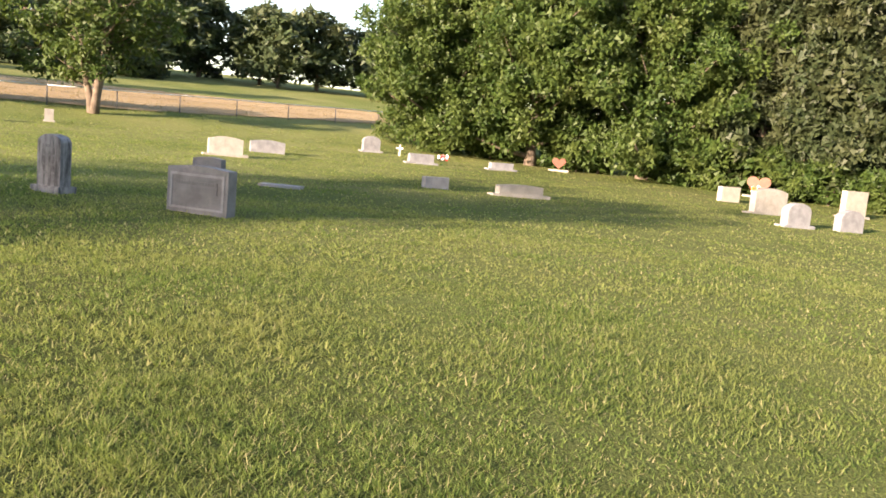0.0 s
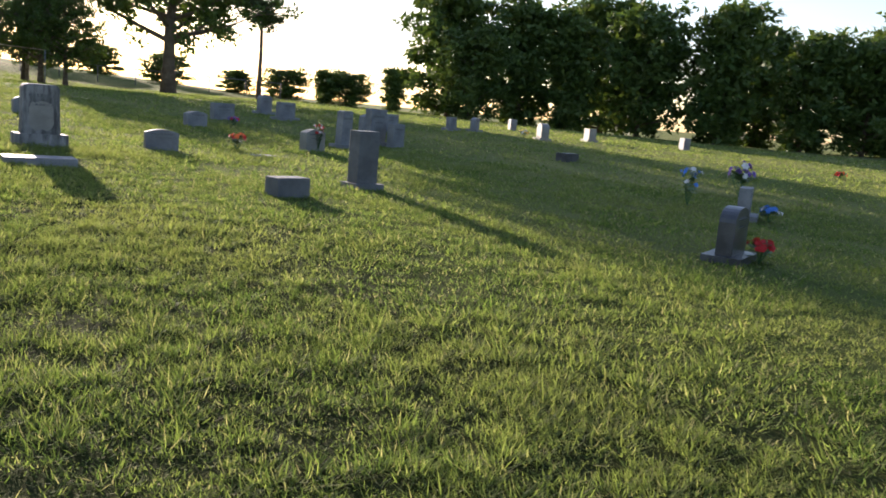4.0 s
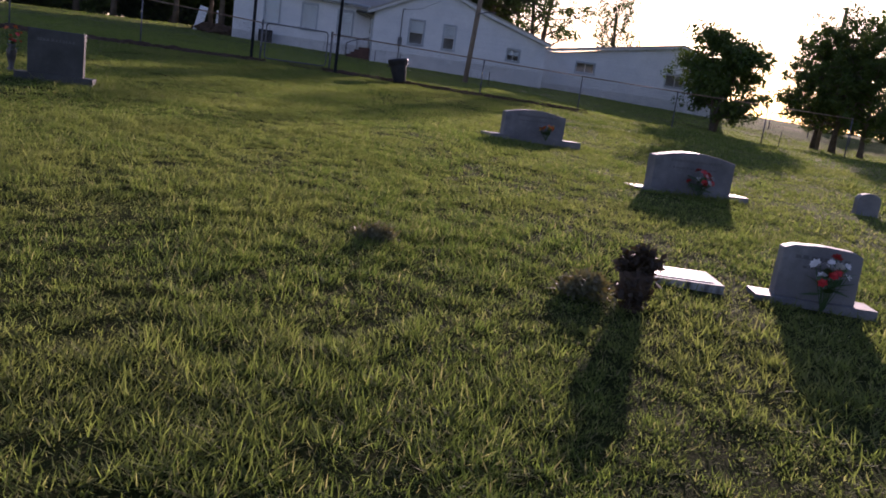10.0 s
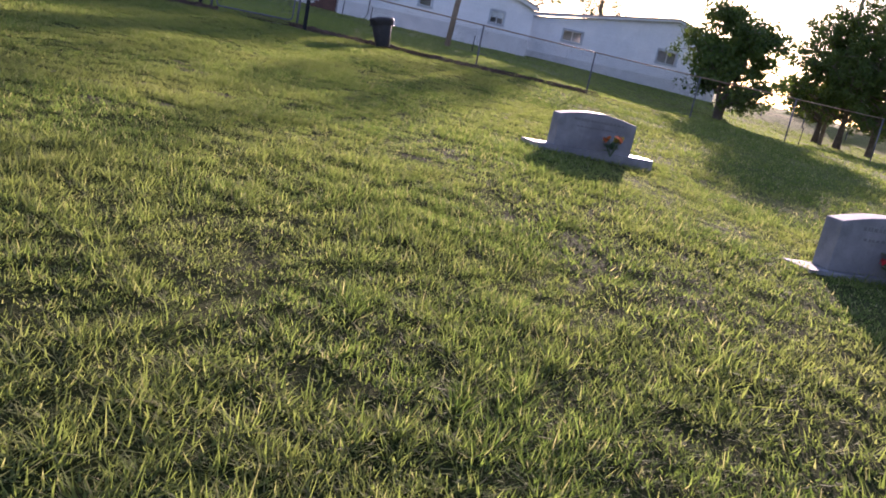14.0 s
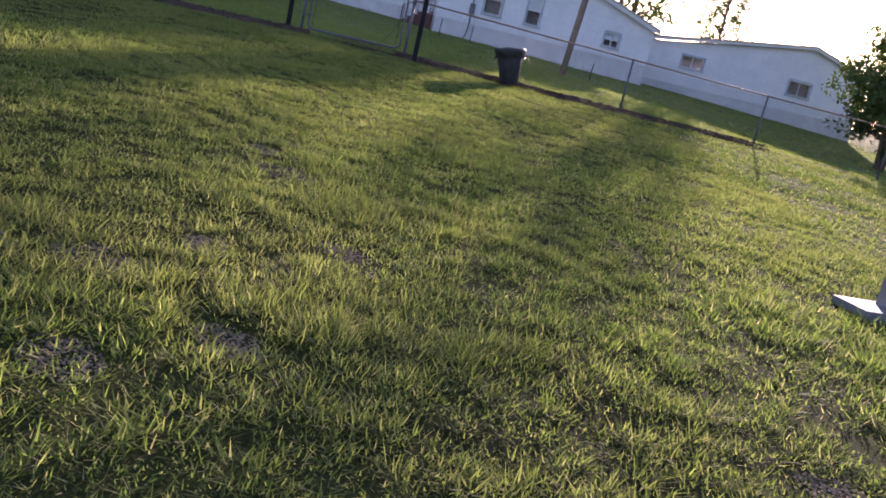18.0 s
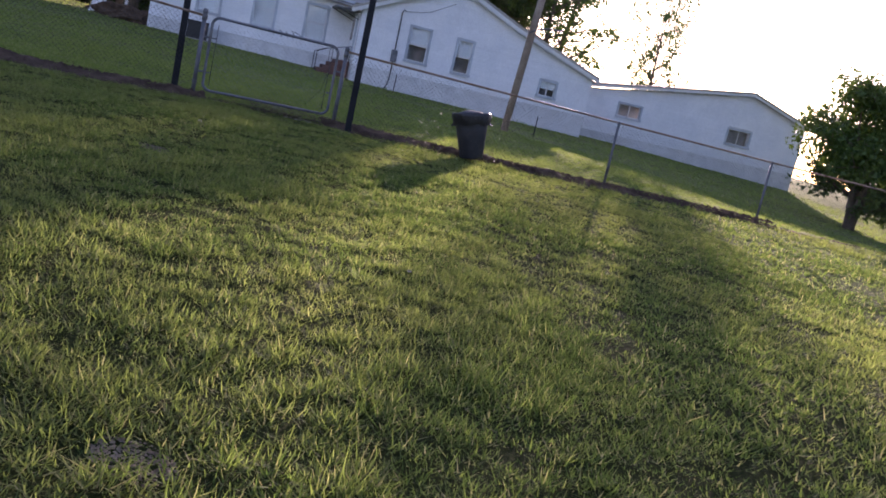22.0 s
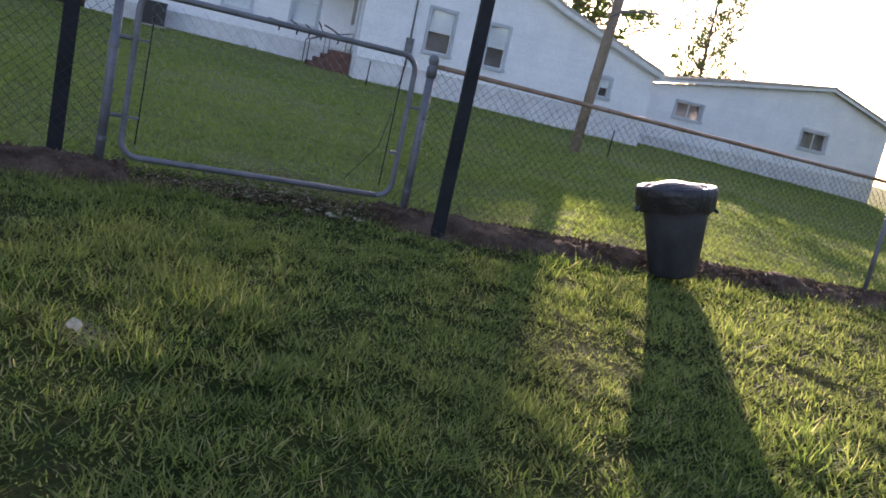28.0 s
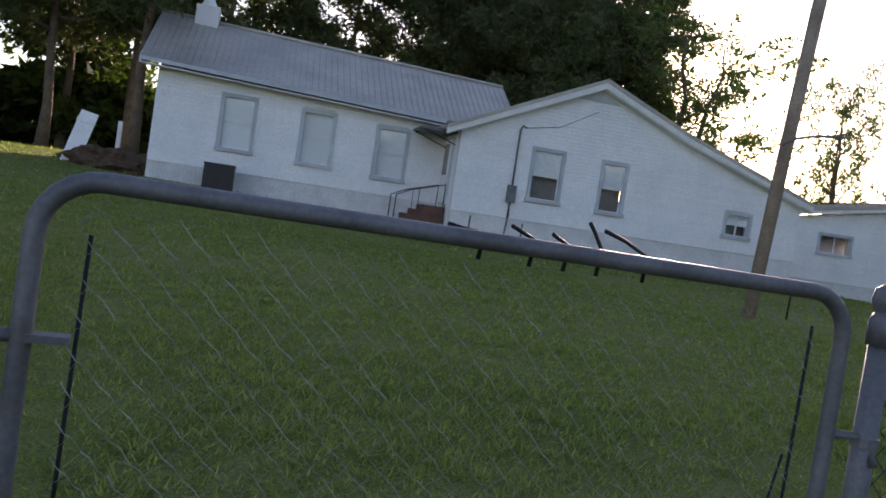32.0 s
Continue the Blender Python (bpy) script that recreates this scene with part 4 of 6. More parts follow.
def grow(seed, height, fork, spread, r0, limbs, twigs, crown_low, clump, shape="round", lean=0.0, stems=1, sticks=True):
    """Trunk, limbs and twig ends of a tree. Returns the wood's bmesh, clump centres and radii."""
    rg = random.Random(seed)
    bm, cs, rs = bmesh.new(), [], []
    for s in range(stems):
        ang = s * math.tau / stems + rg.uniform(0, 1)
        out = 0.0 if stems == 1 else spread * 0.35
        pts, n = [], 7
        for k in range(n + 1):
            f = k / n
            pts.append((out * f * math.cos(ang) + lean * height * f + rg.uniform(-0.04, 0.04) * height * f * 0.6, out * f * math.sin(ang) + rg.uniform(-0.04, 0.04) * height * f * 0.6, height * 0.93 * f - (0.3 if k == 0 else 0)))
        rr = [r0 / math.sqrt(stems) * (1.35 if k == 0 else (1 - 0.86 * k / n)) for k in range(n + 1)]
        tube(bm, pts, rr, 9)

        def on_trunk(f):
            q = f * n
            k = min(int(q), n - 1)
            return Vector(pts[k]).lerp(Vector(pts[k + 1]), q - k), rr[k] * (1 - q + k) + rr[k + 1] * (q - k)

        for j in range(limbs // stems):
            f = fork + (0.97 - fork) * (j + rg.random()) / max(1, limbs // stems)
            p, r = on_trunk(f)
            az = j * 2.4 + rg.uniform(-0.5, 0.5)
            g = (f - fork) / (1 - fork)
            if shape == "round":
                reach, rise = spread * math.sqrt(max(0.08, 1 - (g * 1.05 - 0.3) ** 2)) * rg.uniform(0.75, 1.1), rg.uniform(0.1, 0.55)
            elif shape == "cone":
                reach, rise = spread * (1.02 - g * 0.92) * rg.uniform(0.75, 1.1), rg.uniform(-0.1, 0.25)
            else:
                reach, rise = spread * (0.55 + 0.45 * math.sin(math.pi * min(1, g * 1.1))) * rg.uniform(0.5, 1.1), rg.uniform(-0.05, 0.4)
            d = Vector((math.cos(az), math.sin(az), rise)).normalized()
            bend = Vector((rg.uniform(-0.3, 0.3), rg.uniform(-0.3, 0.3), rg.uniform(0.05, 0.4)))
            line = [p + d * reach * q + bend * reach * q * q * 0.5 for q in (0, 0.35, 0.7, 1.0)]
            tube(bm, line, [r * 0.5, r * 0.34, r * 0.2, 0.015], 5)
            for t in range(twigs):
                q = rg.uniform(0.3, 1.05)
                k = min(2, int(q * 2.85))
                base = line[k].lerp(line[k + 1], min(1, q * 2.85 - k))
                tip = base + Vector((rg.uniform(-1, 1), rg.uniform(-1, 1), rg.uniform(-0.5, 0.8))) * spread * 0.27
                if tip.z < crown_low:
                    tip.z = crown_low + rg.uniform(0, 0.6)
                if sticks:
                    tube(bm, [base, tip], [r * 0.14 + 0.008, 0.008], 3, False)
                cs.append(tuple(tip))
                rs.append(clump * rg.uniform(0.6, 1.25))
    return bm, cs, rs


TREES = {}


def tree_kind(kind, seed, height, fork, spread, r0, limbs, twigs, low, clump, per, size, leaf, shape, label, category="tree", long=1.6, droop=0.0, stems=1, lean=0.0, tri=True):
    """Builds the first tree of a kind, off to the side of nothing: it is placed by its first use."""
    e = new(kind)
    bm, cs, rs = grow(seed, height, fork, spread, r0, limbs, twigs, low, clump, shape, lean, stems, kind in ("oak_tree", "pine_tree", "shrub", "fence_tree", "yard_tree"))
    part("trunk", bm, M_BARK, e, smooth=True)
    v, t = leaf_cloud(cs, rs, per, size, seed, droop, long, tri)
    fast_mesh("crown", v, t, leaf, e)
    tagged(e, label, category)
    TREES[kind + str(seed)] = [e, False]
    return kind + str(seed)


def plant(kind, x, y, scale=1.0, turn=0.0, wide=1.0, sink=0.1, group=""):
    slot = TREES[kind]
    m = pose(x, y, gz(x, y) - sink, 0, 0, turn) @ Matrix.Diagonal((scale * wide, scale * wide, scale, 1))
    if not slot[1]:
        slot[0].matrix_world = m
        slot[1] = True
        ob = slot[0]
    else:
        src = slot[0]
        ob = copy_thing(src, pose(x, y, gz(x, y) - sink, 0, 0, turn))
        ob.matrix_basis = m
    if group:
        ob["group"] = group
    return ob


OAK = tree_kind("oak_tree", 3, 13.5, 0.2, 7.2, 0.42, 34, 15, 2.4, 0.72, 52, 0.18, M_OAK, "round", "tall spreading oak in full dark green leaf")
WOOD1 = tree_kind("woodland_tree", 11, 11.0, 0.03, 3.8, 0.2, 32, 9, 0.2, 0.9, 32, 0.31, M_OAK, "round", "dense dark green broad-leaved tree at the wood's edge")
WOOD2 = tree_kind("woodland_tree", 12, 12.0, 0.04, 3.4, 0.2, 30, 9, 0.3, 0.85, 32, 0.31, M_OAK, "tall", "dense dark green broad-leaved tree at the wood's edge")
PINE = tree_kind("pine_tree", 21, 16.0, 0.42, 3.0, 0.22, 22, 8, 4.6, 0.6, 84, 0.125, M_PINE, "tall", "tall bare-trunked pine with a ragged crown", long=2.2)
PINE2 = tree_kind("pine_tree", 22, 15.0, 0.34, 3.6, 0.24, 24, 9, 3.6, 0.66, 84, 0.13, M_PINE, "round", "tall bare-trunked pine with a ragged crown", long=2.0)
CEDAR = tree_kind("cedar_tree", 31, 11.5, 0.03, 3.7, 0.22, 38, 11, 0.3, 0.75, 66, 0.19, M_CEDAR, "cone", "dense grey-green cedar leafy to the ground", long=1.9)
BROAD = tree_kind("broadleaf_tree", 41, 12.0, 0.06, 5.6, 0.3, 34, 13, 0.5, 0.95, 150, 0.165, M_BRIGHT, "round", "big bright green tree leafy to the ground")
SHRUB = tree_kind("shrub", 51, 5.2, 0.12, 2.6, 0.3, 34, 12, 0.6, 0.5, 44, 0.12, M_OAK, "round", "round dense shrub with several dark stems", "shrub", stems=4)
FENCET = tree_kind("fence_tree", 61, 8.5, 0.22, 5.4, 0.5, 24, 10, 2.4, 0.75, 44, 0.2, M_BRIGHT, "round", "open leaning tree with forked trunk by the field fence", stems=3)
BRUSH = tree_kind("undergrowth", 71, 3.0, 0.05, 2.0, 0.08, 20, 7, 0.15, 0.6, 30, 0.25, M_BRIGHT, "round", "tangled green undergrowth at the wood's edge", "bush", stems=3)

FAR1 = tree_kind("far_tree", 81, 11.0, 0.05, 3.8, 0.2, 20, 7, 0.3, 1.15, 24, 0.5, M_FARLEAF, "round", "distant dark green tree beyond the field")
FAR2 = tree_kind("far_tree", 82, 12.5, 0.08, 3.3, 0.2, 20, 7, 0.6, 1.0, 24, 0.5, M_FARLEAF, "tall", "distant dark green tree beyond the field")
THIN = tree_kind("yard_tree", 91, 11.6, 0.24, 4.2, 0.36, 30, 8, 4.2, 0.62, 38, 0.125, M_OAK, "round", "forked tree with thinly leaved open limbs behind the house", stems=2)
rng = random.Random(9)
plant(THIN, -34.0, 74.0, 1.0, 60, 1.1, 0.4)
# this second one is not a seen tree: added to shade a band of lawn
plant(THIN, -27.0, 73.2, 0.80, 270, 0.58, 0.3)
plant(PINE2, *hxy(0.6, 7.0), 0.82, 20)
plant(PINE2, *hxy(-3.2, 9.0), 0.78, 120)
plant(OAK, -1.5, 67.5, 1.2, 40, 0.9)
plant(PINE, 4.6, 69.6, 0.82, 10)
plant(OAK, -10.6, 67.9, 0.44, 190, 0.9)
plant(OAK, -9.3, 66.6, 0.52, 70, 0.85)
plant(OAK, -7.6, 65.4, 0.42, 310, 0.9)
plant(SHRUB, -14.0, 58.9, 0.95, 0)
# wood along the north-east side
for x, y, s in ((10, 79, 0.26), (16, 77, 0.34), (22, 77, 0.60), (33, 79, 0.97), (38, 77, 0.92), (44, 72, 0.92), (49, 69, 0.87), (54, 68, 0.87), (59, 67, 0.82), (23, 83, 0.96), (38, 86, 1.07), (51, 78, 1.07), (63, 75, 0.97)):
    plant(rng.choice((WOOD1, WOOD2)), x + rng.uniform(-1, 1), y + rng.uniform(-1, 1), s * rng.uniform(0.9, 1.15), rng.uniform(0, 360), 1.15, group="north-east wood")
for x, y in ((3, 80), (-3, 84), (-9, 88), (7, 79), (12, 78), (-14, 90)):
    plant(WOOD1, x, y, rng.uniform(0.17, 0.27), rng.uniform(0, 360), 2.2, group="far hedge")
plant(WOOD2, 28.3, 80.6, 0.98, 140, 1.15, group="north-east wood")
# far trees beyond the field
for k in range(27):
    b = radians(-44 - 2.2 * k + rng.uniform(-1, 1))
    d = rng.uniform(115, 150)
    plant(rng.choice((FAR1, FAR2, FAR2)), 1.0 - math.sin(b) * d, 6.0 + math.cos(b) * d, rng.uniform(0.8, 1.25), rng.uniform(0, 360), 1.5, 1.2, group="trees beyond the field")
for k in range(9):
    b = radians(-101 - 2.6 * k + rng.uniform(-0.8, 0.8))
    d = rng.uniform(130, 150)
    plant(rng.choice((FAR1, FAR2)), 1.0 - math.sin(b) * d, 6.0 + math.cos(b) * d, rng.uniform(1.0, 1.25), rng.uniform(0, 360), 1.3, group="trees on the hill")
# field edge
plant(FENCET, 58.6, -3.1, 0.97, 30)
plant(CEDAR, 59.5, 15.8, 0.56, 0, 1.2)
plant(FENCET, 60.1, 7.2, 0.73, 200, 0.7)
plant(PINE2, 79.5, 26.4, 1.07, 70)
for x, y, s, k in ((70, 33, 0.73, PINE), (73, 29, 0.78, PINE), (77, 38, 0.78, PINE2), (106, 8, 0.78, FAR2), (100, 17, 0.78, FAR1)):
    plant(k, x, y, s, rng.uniform(0, 360), group="trees in the field")
# east and south-east thicket
for x, y, s, k in ((51, -25, 0.82, BROAD), (46, -30, 1.02, BROAD), (41, -36, 0.97, BROAD), (55, -31, 1.12, WOOD2), (36, -42, 1.02, CEDAR), (32, -44, 1.07, CEDAR), (27, -46, 1.02, CEDAR), (22, -48, 1.07, CEDAR), (51, -36, 1.16, PINE2), (42, -46, 1.16, WOOD1), (32, -52, 1.16, WOOD1), (14, -49, 0.97, CEDAR), (19, -55, 1.16, WOOD2)):
    plant(k, x, y, s * 1.28, rng.uniform(0, 360), 0.95, group="eastern thicket")
for k in range(16):
    f = k / 15
    plant(BRUSH, 51.5 - 28.3 * f + rng.uniform(-0.8, 0.8), -26.2 - 20.8 * f ** 0.85 + rng.uniform(-0.8, 0.8), rng.uniform(0.6, 1.0), rng.uniform(0, 360), 1.1, group="thicket undergrowth")
# behind the house
for a, d, s, k in ((-12, 14, 1.0, PINE2), (-8, 9, 0.95, PINE2), (-5, 20, 1.05, PINE2), (-1, 15, 1.0, PINE), (3, 20, 1.1, PINE2), (7, 17, 1.05, PINE), (10, 23, 1.1, PINE2), (14, 19, 1.05, PINE), (17, 24, 1.1, PINE2), (20.5, 20, 0.95, PINE), (19, 13, 0.85, PINE2), (23, 17, 0.8, PINE), (26.5, 24, 0.7, PINE2), (-16, 22, 1.0, WOOD2), (-6, 27, 1.0, WOOD1), (-13, 19, 0.9, WOOD1), (-20, 27, 1.0, WOOD2), (-20, 8, 0.9, PINE2), (-24, 16, 1.0, WOOD1), (-28, 4, 1.0, WOOD2), (24, 30, 0.9, PINE2), (29, 36, 0.75, PINE), (-34, 12, 1.0, WOOD1), (-30, 26, 1.0, WOOD2)):
    x, y = hxy(a, d)
    plant(k, x, y, s * HK, rng.uniform(0, 360), group="trees behind the house")
for b, d, s, k in ((21.5, 47, 0.98, PINE), (23.5, 44, 0.95, PINE2), (25.5, 50, 1.05, PINE), (27.5, 45, 0.92, PINE2), (29.5, 52, 1.05, PINE2), (31.0, 46, 0.95, PINE), (34.0, 50, 1.0, PINE2)):
    plant(k, -20.7 - math.sin(radians(b)) * d, 33.4 + math.cos(radians(b)) * d, s, rng.uniform(0, 360), group="trees behind the house")


for k in range(9):
    plant(BRUSH, *hxy(-26 + 3.4 * k + rng.uniform(-1, 1), 24 + rng.uniform(-2, 2)), rng.uniform(0.8, 1.2), rng.uniform(0, 360), 1.3, group="undergrowth behind the house")


# ---- gravestones ----
def stone_profile(w, h, shape):
    a = w / 2
    if shape == "serp":
        top = [(a * (1 - k / 8), h - 0.13 * h * (k / 8 - 1) ** 2 * 0 - 0.16 * h * (1 - math.sin(math.pi * (0.5 - abs(k / 8 - 1) / 2)))) for k in range(17)]
        return [(-a, 0), (a, 0)] + [(x, z) for x, z in top]
    if shape == "round":
        return [(-a, 0), (a, 0), (a, h - a * 0.55)] + [(a * math.cos(math.pi * k / 12), h - a * 0.55 + a * 0.55 * math.sin(math.pi * k / 12)) for k in range(1, 12)] + [(-a, h - a * 0.55)]
    if shape == "peak":
        return [(-a, 0), (a, 0), (a * 0.97, h * 0.9), (a * 0.72, h * 0.97), (0, h), (-a * 0.72, h * 0.97), (-a * 0.97, h * 0.9)]
    if shape == "taper":
        return [(-a, 0), (a, 0), (a * 0.86, h * 0.98), (a * 0.5, h), (-a * 0.5, h), (-a * 0.86, h * 0.98)]
    if shape == "shoulder":
        return [(-a, 0), (a, 0), (a, h * 0.8), (a * 0.82, h * 0.84), (a * 0.6, h * 0.95), (0, h), (-a * 0.6, h * 0.95), (-a * 0.82, h * 0.84), (-a, h * 0.8)]
    if shape == "crown":
        return [(-a, 0), (a, 0), (a, h * 0.93)] + [(a * (1 - k / 6), h * (0.94 + 0.06 * math.sin(math.pi * k / 12))) for k in range(13)] + [(-a, h * 0.93)]
    if shape == "soft":
        return [(-a, 0), (a, 0), (a * 0.94, h * 0.93), (a * 0.84, h * 0.985), (a * 0.6, h), (-a * 0.6, h), (-a * 0.84, h * 0.985), (-a * 0.94, h * 0.93)]
    if shape == "heart":
        pts = [(0, 0)]
        for k in range(1, 24):
            t = math.tau * k / 24
            pts.append((a * math.sin(t) ** 3, h * (0.55 + (13 * math.cos(t + math.pi * 0) - 5 * math.cos(2 * t) - 2 * math.cos(3 * t) - math.cos(4 * t)) / 30)))
        return [(x, z) for x, z in pts[1:]][::-1]
    return [(-a, 0), (a, 0), (a, h), (-a, h)]


def headstone(x, y, w, h, t=0.2, shape="flat", material=None, base=None, rz=40.0, label="grey granite headstone on a low base", rows=0, panel=False, lean=0.0, group="gravestones", z=None, back=0):
    material = material or M_GRAN
    e = thing("headstone", x, y, rz, z, label, "gravestone", group)
    b = 0.0
    if base:
        bw, bh, bd = base
        part("base", slab(-bw / 2, bw / 2, -bd / 2, bd / 2, -0.12, bh, 0.015), M_GRANL if material in (M_PINK, M_GRANL) else material, e)
        b = bh - 0.002
    prof = stone_profile(w, h, shape)
    if not base:
        prof = [(px, -0.12 if pz == 0 else pz) for px, pz in prof]
    tab = part("tablet", extruded([(px, pz + b) for px, pz in prof], -t / 2, t / 2, 0.012), material, e)
    tab.rotation_euler = (radians(lean), 0, 0)
    for sgn in ((-1, 1) if back else (-1,)):
        yf = sgn * t / 2
        if panel:
            bm = bmesh.new()
            box(bm, -w * 0.33, w * 0.33, min(yf, yf + sgn * 0.02), max(yf, yf + sgn * 0.02), b + h * 0.42, b + h * 0.68)
            part("name_panel", bm, material, tab)
            yf += sgn * 0.02
        if rows:
            rg = random.Random(int(x * 31 + y * 17))
            for r in range(rows):
                zz = b + h * ((0.6 - 0.1 * r) if panel else (0.74 - 0.17 * r))
                ww, xx, hh = w * (0.27 if r else 0.33), -w * (0.27 if r else 0.33), h * (0.045 if r else 0.07)
                up, low = [], zz + hh * 0.12
                while xx < ww - 0.02:
                    q, top = min(xx + rg.uniform(0.02, 0.05), ww), zz + hh * rg.uniform(0.8, 1.0)
                    up += [(xx, low), (xx, top), (q, top), (q, low)]
                    xx = q + rg.uniform(0.012, 0.03)
                prof = [(-px, pz) for px, pz in up] + [(-up[-1][0], zz), (-up[0][0], zz)]
                part("inscription_line", extruded(prof, min(yf - 0.001, yf + sgn * 0.003), max(yf - 0.001, yf + sgn * 0.003)), M_INSC, tab)
    return e


def flowers(x, y, mats, size=0.18, height=0.25, z=None, name="flower_bouquet", label="artificial flowers set on the grass", count=16, seed=0, vase=None, rz=0):
    """A bunch of petalled heads on stems, each colour a part."""
    e = thing(name, x, y, rz, z, label, "flowers", "grave flowers")
    rg = random.Random(seed * 7 + int(x * 13))
    if vase:
        part("vase", lathe([(size * 0.5, -0.02), (size * 0.55, 0.02), (size * 0.25, height * 0.12), (size * 0.5, height * 0.35), (size * 0.55, height * 0.5), (size * 0.38, height * 0.6), (size * 0.5, height * 0.66)], 14), vase, e, smooth=True)
    stems = bmesh.new()
    heads = []
    for k in range(count):
        a, r = rg.uniform(0, math.tau), size * math.sqrt(rg.random())
        p = Vector((r * math.cos(a), r * math.sin(a), height * rg.uniform(0.65, 1.05) + size * 0.4 * (1 - r / size)))
        tube(stems, [(0, 0, 0), p], 0.004, 3, False)
        n = Vector((r * math.cos(a), r * math.sin(a), 0.12)).normalized()
        bm, q = bmesh.new(), n.orthogonal().normalized()
        heads.append(bm)
        w, s = n.cross(q), size * rg.uniform(0.2, 0.34)
        for ring, (m, tilt, sc) in enumerate(((6, 0.15, 1.0), (5, 0.7, 0.6))):
            for j in range(m):
                t = math.tau * (j + 0.5 * ring) / m
                d, g = q * math.cos(t) + w * math.sin(t), q * math.cos(t + 1.57) + w * math.sin(t + 1.57)
                o = p + n * 0.01 * ring
                vs = [bm.verts.new(c) for c in (o, o + (d * 0.6 + g * 0.38 + n * tilt * 0.6) * s * sc, o + (d + n * tilt) * s * sc, o + (d * 0.6 - g * 0.38 + n * tilt * 0.6) * s * sc)]
                bm.faces.new(vs)
    for k in range(count):
        a = rg.uniform(0, math.tau)
        d = Vector((math.cos(a), math.sin(a), rg.uniform(-0.2, 0.5)))
        o = Vector((0, 0, height * rg.uniform(0.4, 0.8)))
        g = d.cross(Vector((0, 0, 1))) * 0.3
        vs = [stems.verts.new(c) for c in (o, o + (d * 0.6 + g) * size, o + d * size * 1.25, o + (d * 0.6 - g) * size)]
        stems.faces.new(vs)
    part("foliage", stems, M_STEM, e)
    for k, bm in enumerate(heads):
        part("bloom", bm, mats[k % len(mats)], e)
    return e


# the group passed on the way to the gate
headstone(-8.93, 29.85, 1.40, 0.58, 0.24, "serp", M_GRAN, (2.20, 0.12, 0.42), 52, "wide grey granite headstone with a curved top", 2, back=1)
flowers(-8.52, 29.75, (M_ORANGE, M_YELLOW, M_ORANGE), 0.17, 0.28, label="orange and yellow flowers against a grey headstone", seed=1, z=gz(-8.52, 29.75) + 0.11)
headstone(-4.47, 27.17, 1.44, 0.62, 0.24, "serp", M_GRAN, (2.06, 0.06, 0.40), 49, "wide grey granite headstone with a curved top", 2, back=1)
flowers(-4.22, 26.98, (M_RED, M_WHITEP, M_RED), 0.21, 0.36, label="red and white flowers before a grey headstone", seed=2, z=gz(-4.22, 26.98))
headstone(-1.38, 21.48, 0.68, 0.47, 0.15, "peak", M_GRAN, (1.01, 0.06, 0.32), 29, "grey headstone with a low peaked top", 2, back=1)
flowers(-1.25, 21.29, (M_WHITEP, M_RED, M_WHITEP), 0.17, 0.42, label="white and red flowers before a grey headstone", seed=3, count=14)
tall = headstone(-0.20, 22.60, 0.61, 0.83, 0.28, "soft", M_STAIN, (0.83, 0.20, 0.44), 22, "tall stained grey marble headstone on a block", 2, back=1)
worn = [(0.19 * math.copysign(abs(math.cos(math.tau * k / 24)) ** 0.5, math.cos(math.tau * k / 24)) * (1 + 0.08 * math.sin(3.1 * k)), 0.50 + 0.24 * math.copysign(abs(math.sin(math.tau * k / 24)) ** 0.5, math.sin(math.tau * k / 24)) * (1 + 0.09 * math.sin(2.3 * k + 1))) for k in range(24)]
part("worn_face", extruded(worn, -0.143, -0.138), M_GRANL, tall, "paler patch where the stained face is worn clean")
e = thing("ledger_slab", 0.29, 20.24, 19, None, "low pale stone foot slab in the grass", "grave slab")
part("slab", slab(-0.48, 0.48, -0.24, 0.24, -0.06, 0.10, 0.015), M_GRAN, e)
e = thing("flat_marker", -2.41, 20.98, 33, None, "flat white marble grave marker with dark plate", "grave marker")
part("border", slab(-0.34, 0.34, -0.29, 0.29, -0.05, 0.05, 0.012), M_MARBLE, e)
part("plate", slab(-0.27, 0.27, -0.22, 0.22, 0.05, 0.058, 0.004), M_GRAN, e)
headstone(1.63, 24.37, 0.64, 0.40, 0.17, "serp", M_GRAN, None, 20, "small weathered grey headstone", 2)
headstone(-2.23, 30.28, 0.42, 0.40, 0.15, "round", M_GRAN, None, 37, "small dark rounded headstone", 0)
headstone(3.78, 19.16, 0.56, 0.28, 0.32, "flat", M_GRANM, None, 32, "low rough grey block headstone", 0)
headstone(5.15, 21.14, 0.42, 0.88, 0.29, "flat", M_GRANM, (0.59, 0.10, 0.48), 27, "grey upright pillar stone on a thin plate", 2)
flowers(3.08, 26.23, (M_ORANGE, M_RED), 0.2, 0.34, label="orange flowers standing in the lawn", seed=4, count=20)
e = thing("flat_marker", 3.64, 25.47, 27, None, "flat grey marker sunk in the grass", "grave marker")
part("slab", slab(-0.3, 0.3, -0.18, 0.18, -0.05, 0.03, 0.01), M_GRAN, e)
